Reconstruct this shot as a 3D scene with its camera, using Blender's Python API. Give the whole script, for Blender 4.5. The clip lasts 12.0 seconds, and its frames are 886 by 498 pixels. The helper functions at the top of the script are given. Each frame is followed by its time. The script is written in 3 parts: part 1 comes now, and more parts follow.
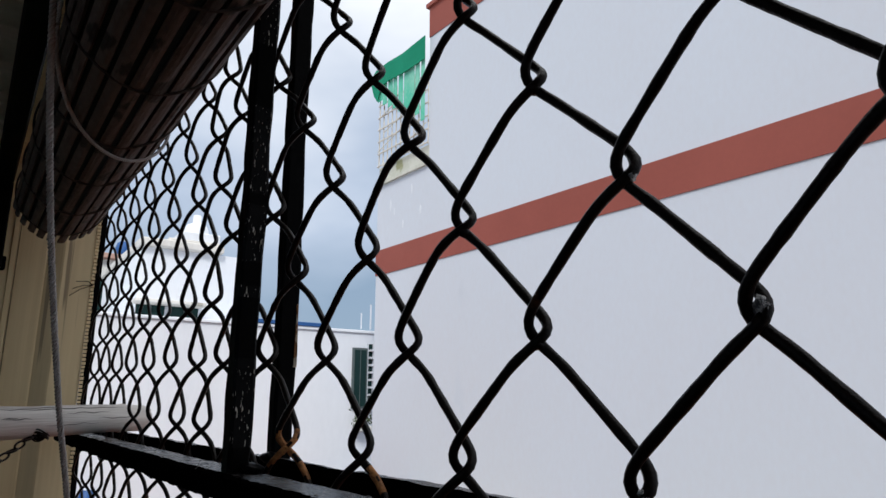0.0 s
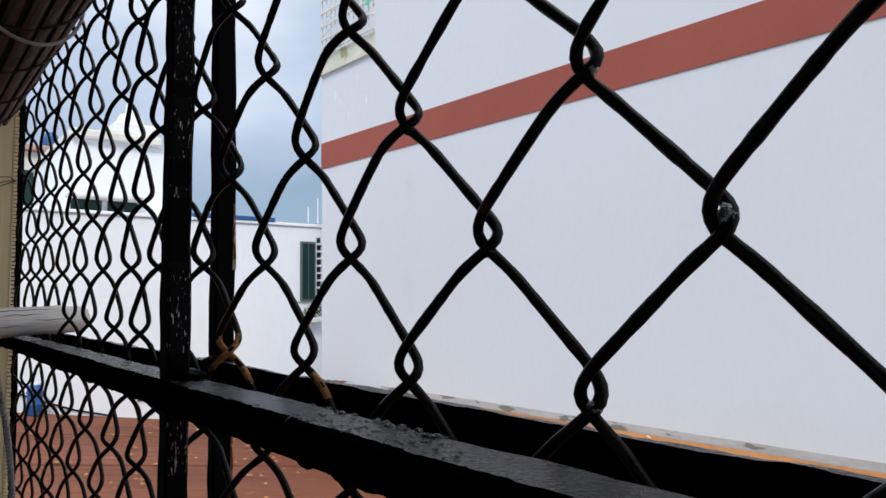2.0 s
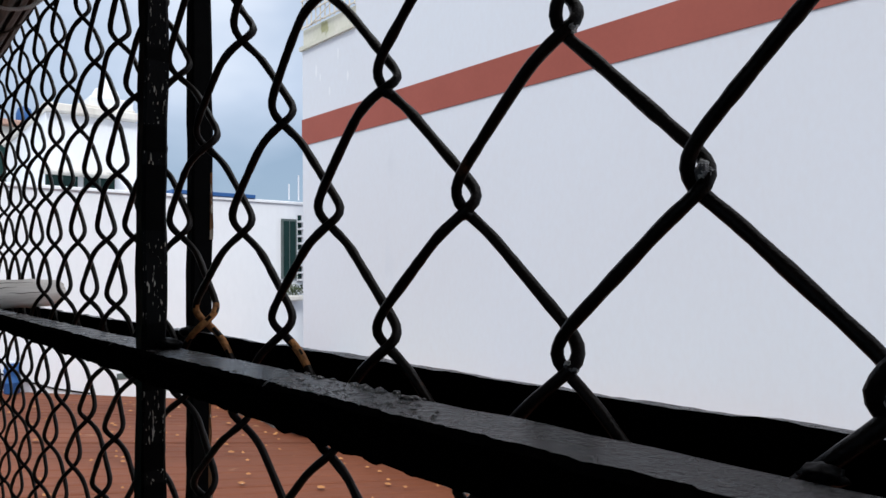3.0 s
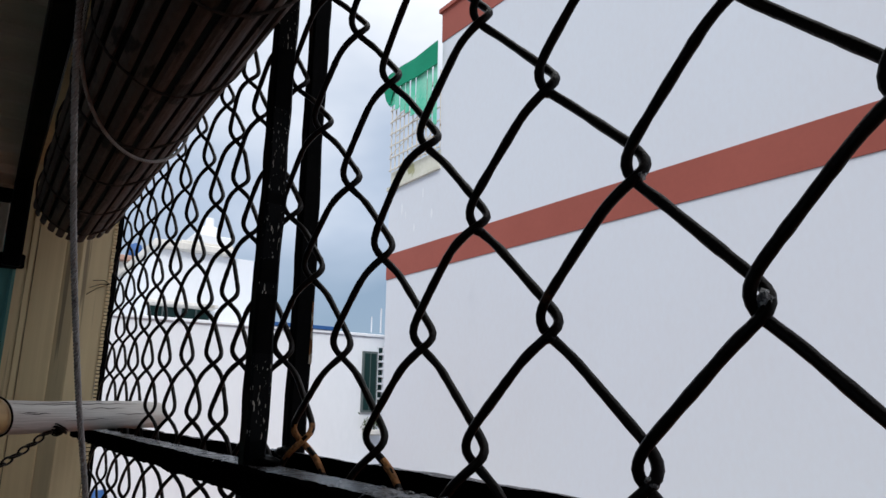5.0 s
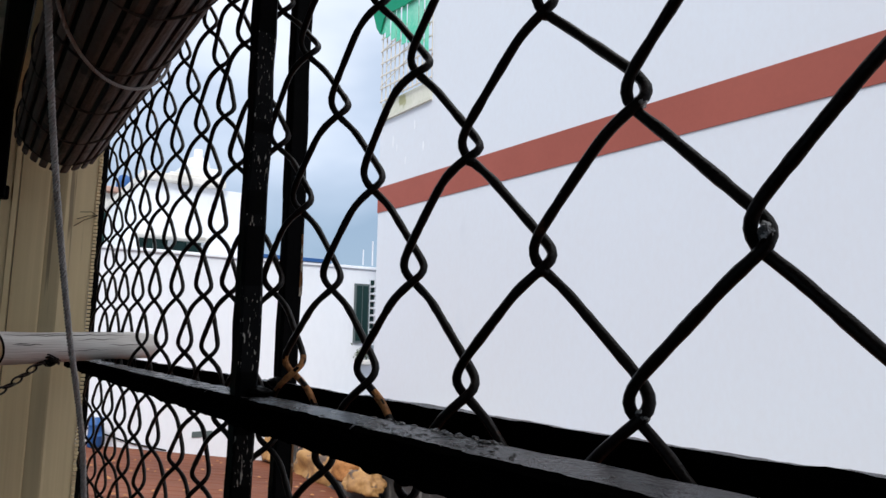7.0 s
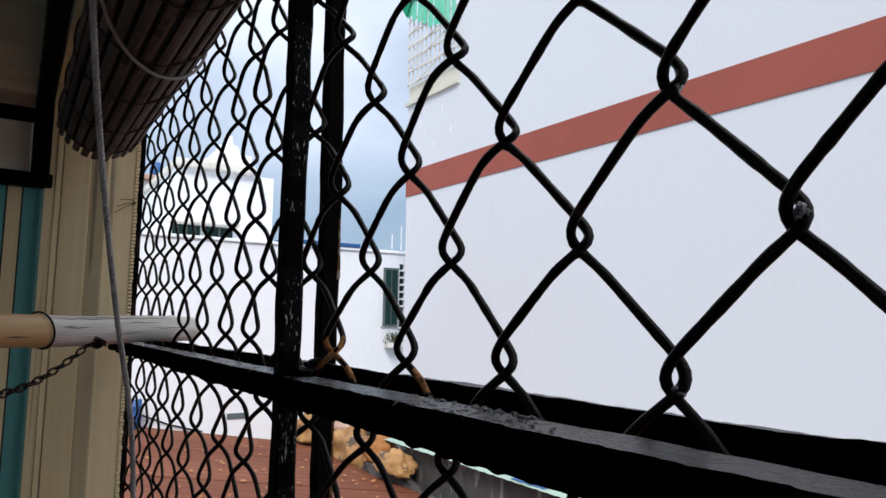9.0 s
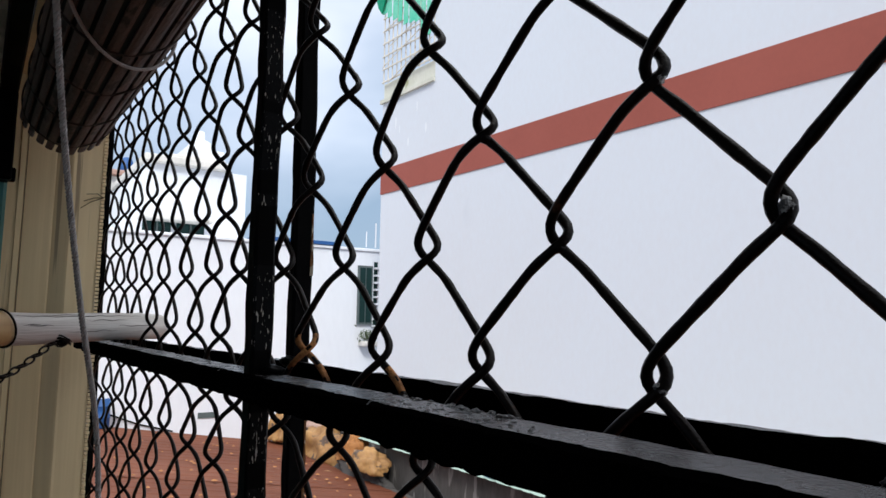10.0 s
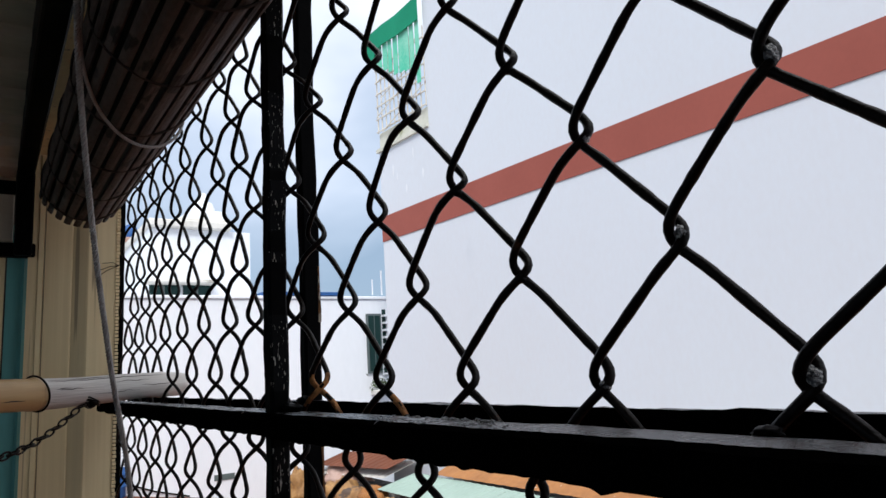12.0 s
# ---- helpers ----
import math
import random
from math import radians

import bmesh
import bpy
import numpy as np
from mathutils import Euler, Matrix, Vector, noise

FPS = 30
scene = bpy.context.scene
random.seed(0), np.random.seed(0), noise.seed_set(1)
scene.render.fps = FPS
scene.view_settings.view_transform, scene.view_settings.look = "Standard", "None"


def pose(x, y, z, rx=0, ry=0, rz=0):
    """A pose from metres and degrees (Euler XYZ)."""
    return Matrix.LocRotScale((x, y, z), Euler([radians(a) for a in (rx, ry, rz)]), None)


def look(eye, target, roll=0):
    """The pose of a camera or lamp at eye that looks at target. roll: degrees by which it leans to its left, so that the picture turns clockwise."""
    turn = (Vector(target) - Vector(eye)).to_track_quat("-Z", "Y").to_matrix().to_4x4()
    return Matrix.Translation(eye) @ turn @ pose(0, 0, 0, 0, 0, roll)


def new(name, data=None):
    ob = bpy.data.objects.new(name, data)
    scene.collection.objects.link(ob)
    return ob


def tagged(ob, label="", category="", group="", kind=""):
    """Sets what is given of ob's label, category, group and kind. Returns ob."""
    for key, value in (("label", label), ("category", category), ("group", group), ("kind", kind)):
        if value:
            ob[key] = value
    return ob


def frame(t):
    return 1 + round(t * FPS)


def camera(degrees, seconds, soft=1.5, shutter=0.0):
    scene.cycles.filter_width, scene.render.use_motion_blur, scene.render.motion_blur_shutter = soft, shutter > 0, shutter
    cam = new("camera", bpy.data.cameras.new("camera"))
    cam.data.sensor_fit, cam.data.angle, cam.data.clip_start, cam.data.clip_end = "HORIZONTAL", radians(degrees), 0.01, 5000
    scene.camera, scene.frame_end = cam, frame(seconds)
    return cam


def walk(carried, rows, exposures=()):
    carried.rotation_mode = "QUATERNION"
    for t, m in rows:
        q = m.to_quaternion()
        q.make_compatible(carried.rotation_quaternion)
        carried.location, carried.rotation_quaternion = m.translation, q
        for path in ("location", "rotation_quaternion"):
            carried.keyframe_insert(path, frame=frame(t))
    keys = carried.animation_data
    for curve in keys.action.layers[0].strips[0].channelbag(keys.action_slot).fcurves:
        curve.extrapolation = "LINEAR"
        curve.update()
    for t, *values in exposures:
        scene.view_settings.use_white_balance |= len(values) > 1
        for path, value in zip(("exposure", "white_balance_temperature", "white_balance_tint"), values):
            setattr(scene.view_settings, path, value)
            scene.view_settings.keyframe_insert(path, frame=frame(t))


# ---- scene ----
cam = camera(66.4, 12.0)
PATH = [
    (0, (0.0792, -0.1352, 1.1839), (-1.5198, 0.9799, 1.6309), 0.19),
    (0.5, (0.0747, -0.1327, 1.184), (-1.5134, 1.0384, 1.5101), -0.88),
    (1, (0.0685, -0.1255, 1.1923), (-1.4708, 1.1418, 1.3488), -3.55),
    (1.5, (0.0701, -0.1256, 1.1898), (-1.502, 1.0943, 1.3902), -0.98),
    (2, (0.0686, -0.1263, 1.1892), (-1.4757, 1.1374, 1.3241), -0.65),
    (2.5, (0.068, -0.1264, 1.185), (-1.4514, 1.1704, 1.2835), -0.08),
    (2.7, (0.068, -0.1244, 1.185), (-1.4434, 1.1824, 1.2525), -0.60),
    (4.3, (0.0777, -0.137, 1.1848), (-1.4859, 1.0541, 1.5555), 0.60),
    (4.5, (0.0817, -0.14, 1.1818), (-1.4859, 0.9971, 1.6815), 1.40),
    (5, (0.0836, -0.1399, 1.1798), (-1.5309, 0.9473, 1.6396), 0.90),
    (5.5, (0.084, -0.1371, 1.1852), (-1.5852, 0.9208, 1.4927), -1.75),
    (6, (0.0848, -0.1363, 1.1832), (-1.5903, 0.9103, 1.4972), -0.57),
    (6.5, (0.0808, -0.1354, 1.1832), (-1.561, 0.9651, 1.4888), 0.57),
    (7, (0.079, -0.1367, 1.1804), (-1.5491, 0.9939, 1.4469), 0.97),
    (7.2, (0.079, -0.1367, 1.1814), (-1.5501, 0.9929, 1.4459), 1.05),
    (8.8, (0.0829, -0.1435, 1.1792), (-1.5873, 0.9351, 1.3967), 0.80),
    (9, (0.0829, -0.1435, 1.1792), (-1.5961, 0.9212, 1.3967), 0.81),
    (9.5, (0.0809, -0.1421, 1.1794), (-1.5689, 0.9668, 1.3995), 1.00),
    (10, (0.0776, -0.1407, 1.1788), (-1.5603, 0.9871, 1.3917), 0.80),
    (10.5, (0.0739, -0.1539, 1.1756), (-1.5465, 0.9883, 1.44), 0.43),
    (11, (0.0832, -0.1609, 1.1746), (-1.5706, 0.911, 1.5152), 1.77),
    (11.5, (0.1027, -0.1578, 1.1728), (-1.4844, 1.0258, 1.456), -2.54),
    (12, (0.1178, -0.1586, 1.1721), (-1.5124, 0.9498, 1.5094), -3.46),
]
EXPOSURE = [(0, 0.10), (1.0, 0.10), (2.5, 0.27), (4.3, 0.27), (4.5, 0.25), (5.0, 0.11), (5.5, 0.21), (6.5, 0.35), (9.0, 0.41), (12.0, 0.40)]
walk(cam, [(t, look(eye, target, roll)) for t, eye, target, roll in PATH], EXPOSURE)


# ---- world, sun and exposure ----
def link(nt, a, b):
    nt.links.new(a, b)


world = bpy.data.worlds.new("overcast_sky")
scene.world = world
world.use_nodes = True
wt = world.node_tree
wt.nodes.clear()
w_out = wt.nodes.new("ShaderNodeOutputWorld")
w_sky_bg = wt.nodes.new("ShaderNodeBackground")
w_cloud_bg = wt.nodes.new("ShaderNodeBackground")
w_mix = wt.nodes.new("ShaderNodeMixShader")
sky = wt.nodes.new("ShaderNodeTexSky")
sky.sky_type = "NISHITA"
sky.sun_disc = False
sky.sun_elevation = radians(41)
sky.sun_rotation = radians(119)
w_sky_bg.inputs["Strength"].default_value = 0.10
link(wt, sky.outputs["Color"], w_sky_bg.inputs["Color"])
w_tc = wt.nodes.new("ShaderNodeTexCoord")
w_map = wt.nodes.new("ShaderNodeMapping")
w_map.inputs["Scale"].default_value = (1.0, 1.0, 2.2)
w_noise = wt.nodes.new("ShaderNodeTexNoise")
w_noise.inputs["Scale"].default_value = 2.3
w_noise.inputs["Detail"].default_value = 4.0
w_noise.inputs["Roughness"].default_value = 0.5
w_sep = wt.nodes.new("ShaderNodeSeparateXYZ")
w_rise = wt.nodes.new("ShaderNodeMapRange")
w_rise.inputs["From Min"].default_value = 0.10
w_rise.inputs["From Max"].default_value = 1.0
w_add = wt.nodes.new("ShaderNodeMath")
w_add.operation = "MULTIPLY_ADD"
w_add.inputs[1].default_value = 0.55
w_ramp = wt.nodes.new("ShaderNodeValToRGB")
for e_at, e_col in ((0.45, (0.385, 0.450, 0.555, 1)), (0.64, (0.69, 0.725, 0.785, 1))):
    w_ramp.color_ramp.elements.new(e_at).color = e_col
w_ramp.color_ramp.elements[0].position = 0.27
w_ramp.color_ramp.elements[0].color = (0.20, 0.275, 0.375, 1)
w_ramp.color_ramp.elements[-1].position = 1.0
w_ramp.color_ramp.elements[-1].color = (1.46, 1.48, 1.50, 1)
w_lift = wt.nodes.new("ShaderNodeMath")
w_lift.operation = "MULTIPLY"
w_lift.inputs[1].default_value = 0.75
link(wt, w_tc.outputs["Generated"], w_map.inputs["Vector"])
link(wt, w_map.outputs["Vector"], w_noise.inputs["Vector"])
link(wt, w_tc.outputs["Generated"], w_sep.inputs["Vector"])
link(wt, w_sep.outputs["Z"], w_rise.inputs["Value"])
link(wt, w_noise.outputs["Fac"], w_add.inputs[0])
link(wt, w_rise.outputs["Result"], w_lift.inputs[0])
link(wt, w_lift.outputs["Value"], w_add.inputs[2])
link(wt, w_add.outputs["Value"], w_ramp.inputs["Fac"])
link(wt, w_ramp.outputs["Color"], w_cloud_bg.inputs["Color"])
w_cloud_bg.inputs["Strength"].default_value = 1.35
w_mix.inputs["Fac"].default_value = 0.88
link(wt, w_sky_bg.outputs["Background"], w_mix.inputs[1])
link(wt, w_cloud_bg.outputs["Background"], w_mix.inputs[2])
link(wt, w_mix.outputs["Shader"], w_out.inputs["Surface"])

sun_data = bpy.data.lights.new("sun", "SUN")
sun_data.energy = 1.75
sun_data.angle = radians(14)
sun_data.color = (1.0, 0.985, 0.96)
sun = new("sun", sun_data)
sun.matrix_world = look((8.0, -4.5, 8.0), (0, 0, 0))


# ---- materials ----
def material(name, base, second=None, rough=0.6, metal=0.0, fine=120.0, coarse=8.0, bump=0.15, spots=None, spot_scale=40.0,
             spot_at=0.62, stretch=(1, 1, 1), vary=0.0, depth=0.002, gloss=0.4):
    """Two scales of colour variation, optional chips or stains in a third colour, and fine relief."""
    m = bpy.data.materials.new(name)
    m.use_nodes = True
    nt = m.node_tree
    bsdf = nt.nodes["Principled BSDF"]
    bsdf.inputs["Metallic"].default_value = metal
    bsdf.inputs["Specular IOR Level"].default_value = gloss
    tc = nt.nodes.new("ShaderNodeTexCoord")
    mp = nt.nodes.new("ShaderNodeMapping")
    mp.inputs["Scale"].default_value = stretch
    link(nt, tc.outputs["Object"], mp.inputs["Vector"])

    def noise_node(scale, detail):
        n = nt.nodes.new("ShaderNodeTexNoise")
        n.inputs["Scale"].default_value = scale
        n.inputs["Detail"].default_value = detail
        link(nt, mp.outputs["Vector"], n.inputs["Vector"])
        return n

    big, small = noise_node(coarse, 5.0), noise_node(fine, 4.0)
    mix = nt.nodes.new("ShaderNodeMix")
    mix.data_type = "RGBA"
    second = second or tuple(c * 0.78 for c in base)
    mix.inputs["A"].default_value = (*base, 1)
    mix.inputs["B"].default_value = (*second, 1)
    fac = nt.nodes.new("ShaderNodeMapRange")
    fac.inputs["From Min"].default_value, fac.inputs["From Max"].default_value = 0.35, 0.7
    blend = nt.nodes.new("ShaderNodeMath")
    blend.operation = "MULTIPLY_ADD"
    blend.inputs[1].default_value = 0.35
    halved = nt.nodes.new("ShaderNodeMath")
    halved.operation = "MULTIPLY"
    halved.inputs[1].default_value = 0.65
    link(nt, big.outputs["Fac"], halved.inputs[0])
    link(nt, small.outputs["Fac"], blend.inputs[0])
    link(nt, halved.outputs["Value"], blend.inputs[2])
    link(nt, blend.outputs["Value"], fac.inputs["Value"])
    link(nt, fac.outputs["Result"], mix.inputs["Factor"])
    colour = mix.outputs["Result"]
    if spots:
        sp = noise_node(spot_scale, 6.0)
        th = nt.nodes.new("ShaderNodeMapRange")
        th.inputs["From Min"].default_value, th.inputs["From Max"].default_value = spot_at, spot_at + 0.04
        link(nt, sp.outputs["Fac"], th.inputs["Value"])
        m2 = nt.nodes.new("ShaderNodeMix")
        m2.data_type = "RGBA"
        m2.inputs["B"].default_value = (*spots, 1)
        link(nt, colour, m2.inputs["A"])
        link(nt, th.outputs["Result"], m2.inputs["Factor"])
        colour = m2.outputs["Result"]
    if vary:
        info = nt.nodes.new("ShaderNodeObjectInfo")
        hsv = nt.nodes.new("ShaderNodeHueSaturation")
        rng = nt.nodes.new("ShaderNodeMapRange")
        rng.inputs["To Min"].default_value, rng.inputs["To Max"].default_value = 1 - vary, 1 + vary
        link(nt, info.outputs["Random"], rng.inputs["Value"])
        link(nt, rng.outputs["Result"], hsv.inputs["Value"])
        link(nt, colour, hsv.inputs["Color"])
        colour = hsv.outputs["Color"]
    link(nt, colour, bsdf.inputs["Base Color"])
    rr = nt.nodes.new("ShaderNodeMapRange")
    rr.inputs["To Min"].default_value, rr.inputs["To Max"].default_value = max(0.05, rough - 0.12), min(1.0, rough + 0.12)
    link(nt, big.outputs["Fac"], rr.inputs["Value"])
    link(nt, rr.outputs["Result"], bsdf.inputs["Roughness"])
    bp = nt.nodes.new("ShaderNodeBump")
    bp.inputs["Strength"].default_value = bump
    bp.inputs["Distance"].default_value = depth
    link(nt, small.outputs["Fac"], bp.inputs["Height"])
    link(nt, bp.outputs["Normal"], bsdf.inputs["Normal"])
    return m


M_WIRE = material("black_wire_paint", (0.0030, 0.0023, 0.0022), (0.009, 0.0060, 0.0052), 0.36, 0, 1100, 60, 0.18, (0.07, 0.032, 0.016), 55, 0.69, gloss=0.09)
M_BAR = material("black_bar_paint", (0.0012, 0.0012, 0.0014), (0.003, 0.003, 0.003), 0.4, 0, 260, 40, 0.10, gloss=0.02)
M_FLECK = material("flaking_black_paint", (0.0012, 0.0012, 0.0014), (0.003, 0.003, 0.003), 0.3, 0, 420, 40, 0.15, (0.42, 0.40, 0.36), 430, 0.635, (2.6, 2.6, 0.55), gloss=0.05)
M_RUSTY_BAR = material("rusting_bar_paint", (0.005, 0.0045, 0.0045), (0.014, 0.010, 0.008), 0.38, 0, 300, 40, 0.3, (0.32, 0.15, 0.06), 90, 0.68, gloss=0.08)
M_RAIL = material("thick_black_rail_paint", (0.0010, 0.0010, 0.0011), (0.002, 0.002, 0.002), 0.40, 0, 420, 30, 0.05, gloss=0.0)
# Rail tops: their grey sky sheen is put into colour and gloss.
M_RAIL_TOP = material("rail_top_sky_sheen", (0.005, 0.0048, 0.0052), (0.022, 0.021, 0.0215), 0.26, 0, 700, 70, 0.45, (0.055, 0.053, 0.050), 330, 0.64, gloss=0.17)
# Crust of flaked paint; pale spots in its colour stand for tiny glints.
M_CRUST = material("flaked_paint_crust_glints", (0.02, 0.02, 0.021), (0.07, 0.068, 0.066), 0.18, 0, 1500, 400, 0.9, (0.30, 0.29, 0.28), 900, 0.60, gloss=0.7)
# Grey base and pale spots put the clots' highlights into their colour.
M_BLOB = material("clotted_paint_highlights", (0.045, 0.045, 0.047), (0.17, 0.17, 0.175), 0.20, 0, 900, 330, 0.9, (0.46, 0.46, 0.455), 560, 0.55, gloss=0.9)
M_RUST = material("orange_rust", (0.50, 0.21, 0.06), (0.045, 0.020, 0.012), 0.85, 0, 900, 150, 0.6)
M_SCALE = material("flaked_rusty_edge", (0.34, 0.16, 0.06), (0.12, 0.055, 0.03), 0.8, 0, 900, 160, 0.7, (0.66, 0.57, 0.44), 260, 0.57, (1, 1, 0.4))
M_SLAT = material("weathered_bamboo_slat", (0.092, 0.067, 0.055), (0.034, 0.023, 0.019), 0.72, 0, 300, 22, 0.4, (0.016, 0.011, 0.009), 60, 0.57, (0.35, 1, 1), 0.32)
M_CORE = material("dark_blind_core", (0.012, 0.009, 0.008), None, 0.9)
M_CORD = material("blind_stitch_cord", (0.045, 0.034, 0.028), (0.018, 0.014, 0.012), 0.9, 0, 900, 90, 0.4)
M_ROPE = material("grey_nylon_rope", (0.54, 0.52, 0.50), (0.29, 0.28, 0.27), 0.8, 0, 1800, 60, 0.6)
M_POLE = material("grey_weathered_bamboo", (0.66, 0.64, 0.60), (0.40, 0.365, 0.33), 0.55, 0, 800, 170, 0.35, (0.07, 0.055, 0.045), 300, 0.655, (0.035, 1, 1))
M_POLE_TAN = material("tan_bamboo", (0.56, 0.37, 0.17), (0.40, 0.26, 0.12), 0.45, 0, 260, 40, 0.25, (0.10, 0.07, 0.04), 200, 0.69, (0.05, 1, 1))
M_CREAM = material("cream_sheet_metal", (0.77, 0.625, 0.36), (0.60, 0.475, 0.265), 0.5, 0.0, 160, 26, 0.15, (0.36, 0.28, 0.17), 90, 0.64, (1, 1, 0.022))
M_CEIL = material("old_ceiling_sheet", (0.62, 0.565, 0.46), (0.48, 0.42, 0.33), 0.6, 0.0, 200, 9, 0.2, (0.20, 0.10, 0.06), 16, 0.66, (1, 0.15, 1))
M_TEAL = material("teal_sheet_metal", (0.12, 0.37, 0.35), (0.09, 0.29, 0.275), 0.5, 0, 200, 9, 0.15, None, 20, 0.7, (1, 1, 0.12))
M_DARK = material("dark_brown_surface", (0.05, 0.045, 0.04), (0.03, 0.027, 0.025), 0.8)
M_FLOOR = material("worn_concrete", (0.22, 0.21, 0.20), (0.15, 0.145, 0.14), 0.85)
M_WALL = material("pale_lilac_plaster", (0.662, 0.705, 0.770), (0.640, 0.660, 0.706), 0.85, 0, 22, 0.33, 0.12, (0.62, 0.650, 0.705), 0.9, 0.68, (1, 1, 0.5), 0, 0.004)
M_FOOT = material("dirty_wall_foot", (0.52, 0.53, 0.54), (0.36, 0.36, 0.35), 0.88, 0, 14, 1.6, 0.12, (0.20, 0.20, 0.18), 2.6, 0.56, (1, 1, 3.0))
M_BAND = material("brick_red_paint", (0.33, 0.085, 0.062), (0.285, 0.075, 0.056), 0.8, 0, 22, 1.3, 0.12, None, 2, 0.7, (1, 1, 1), 0, 0.004)
M_WHITE = material("white_render", (0.775, 0.80, 0.84), (0.72, 0.745, 0.785), 0.85, 0, 14, 0.8, 0.1, None, 2, 0.7, (1, 1, 0.4), 0, 0.004)
M_OFFWHITE = material("stained_white_concrete", (0.72, 0.70, 0.66), (0.55, 0.53, 0.49), 0.9, 0, 14, 1.8, 0.15, (0.36, 0.34, 0.30), 2.5, 0.64, (1, 1, 0.35))
M_ROOF = material("rusted_roof_sheet", (0.185, 0.058, 0.026), (0.120, 0.038, 0.020), 0.68, 0.0, 26, 0.9, 0.25, (0.36, 0.20, 0.11), 5.5, 0.71, (1.0, 0.35, 1), 0.08, gloss=0.2)
M_GREY = material("dark_grey_concrete", (0.090, 0.083, 0.078), (0.040, 0.037, 0.035), 0.9, 0, 20, 2.6, 0.3, (0.19, 0.18, 0.17), 5, 0.61, (1.6, 1, 0.4))
M_MINT = material("pale_green_sheet", (0.34, 0.45, 0.39), (0.27, 0.37, 0.32), 0.6, 0.0, 25, 1.7, 0.15)
M_BLUE = material("blue_sheet", (0.022, 0.10, 0.30), (0.018, 0.08, 0.24), 0.5, 0.0, 25, 1.7, 0.15)
M_ORANGE = material("rusty_orange_sheet", (0.42, 0.185, 0.060), (0.25, 0.105, 0.04), 0.75, 0, 18, 1.4, 0.3, (0.60, 0.48, 0.36), 9, 0.69)
M_TARP = material("ochre_tarpaulin", (0.44, 0.245, 0.085), (0.17, 0.082, 0.038), 0.65, 0, 20, 2.6, 0.3, (0.09, 0.06, 0.045), 5, 0.58)
M_PINK = material("faded_pink_sheet", (0.55, 0.40, 0.34), (0.36, 0.20, 0.15), 0.8, 0, 20, 2.0, 0.2)
M_GREEN = material("green_awning_sheet", (0.006, 0.27, 0.150), (0.006, 0.21, 0.115), 0.6, 0, 25, 1.5, 0.15, gloss=0.1)
M_NET = material("pale_green_netting", (0.07, 0.55, 0.36), (0.32, 0.66, 0.52), 0.7, 0, 25, 2.2, 0.2, gloss=0.1)
M_GRILLE = material("rust_streaked_grille", (0.72, 0.69, 0.63), (0.60, 0.55, 0.48), 0.75, 0, 60, 3.0, 0.3, (0.36, 0.27, 0.20), 7, 0.62)
M_LOGGIA = material("mossy_plaster", (0.66, 0.65, 0.58), (0.50, 0.51, 0.41), 0.9, 0, 18, 1.6, 0.2, (0.33, 0.33, 0.19), 1.6, 0.60)
M_GLASS = material("dark_window_glass", (0.010, 0.030, 0.029), (0.016, 0.042, 0.040), 0.12, 0, 6, 1.0, 0.02, gloss=0.12)
M_FRAME = material("window_frame_paint", (0.10, 0.13, 0.13), None, 0.5)
M_LEAF = material("potted_leaves", (0.06, 0.10, 0.04), (0.10, 0.13, 0.06), 0.6, 0, 30, 4, 0.1, None, 4, .7, (1, 1, 1), 0.3)
M_GROUND = material("ground_concrete", (0.26, 0.25, 0.24), (0.19, 0.185, 0.18), 0.9, 0, 3, 0.2, 0.2)


# ---- mesh helpers ----
def finish(name, bm, mats, smooth=False):
    bmesh.ops.recalc_face_normals(bm, faces=bm.faces)
    me = bpy.data.meshes.new(name)
    bm.to_mesh(me)
    bm.free()
    for m in mats if isinstance(mats, (list, tuple)) else [mats]:
        me.materials.append(m)
    if smooth:
        me.polygons.foreach_set("use_smooth", [True] * len(me.polygons))
    return me


def part(name, bm, mats, parent, label="", smooth=False):
    ob = new(name, finish(name, bm, mats, smooth))
    ob.parent = parent
    return tagged(ob, label)


def thing(name, label, category, group="", at=(0, 0, 0)):
    ob = new(name)
    ob.empty_display_size = 0.05
    ob.location = at
    return tagged(ob, label, category, group)


def single(name, bm, mats, label, category, kind="", smooth=False, group=""):
    return tagged(new(name, finish(name, bm, mats, smooth)), label, category, group, kind)


def add_box(bm, lo, hi, bevel=0.0, segs=1):
    verts = bmesh.ops.create_cube(bm, size=1.0)["verts"]
    for v in verts:
        v.co = Vector([(lo[i] + hi[i]) / 2 + v.co[i] * (hi[i] - lo[i]) for i in range(3)])
    if bevel:
        edges = list({e for v in verts for e in v.link_edges})
        bmesh.ops.bevel(bm, geom=edges, offset=bevel, segments=segs, profile=0.6, affect="EDGES")
    return verts


def box(lo, hi, bevel=0.0, segs=1):
    bm = bmesh.new()
    add_box(bm, lo, hi, bevel, segs)
    return bm


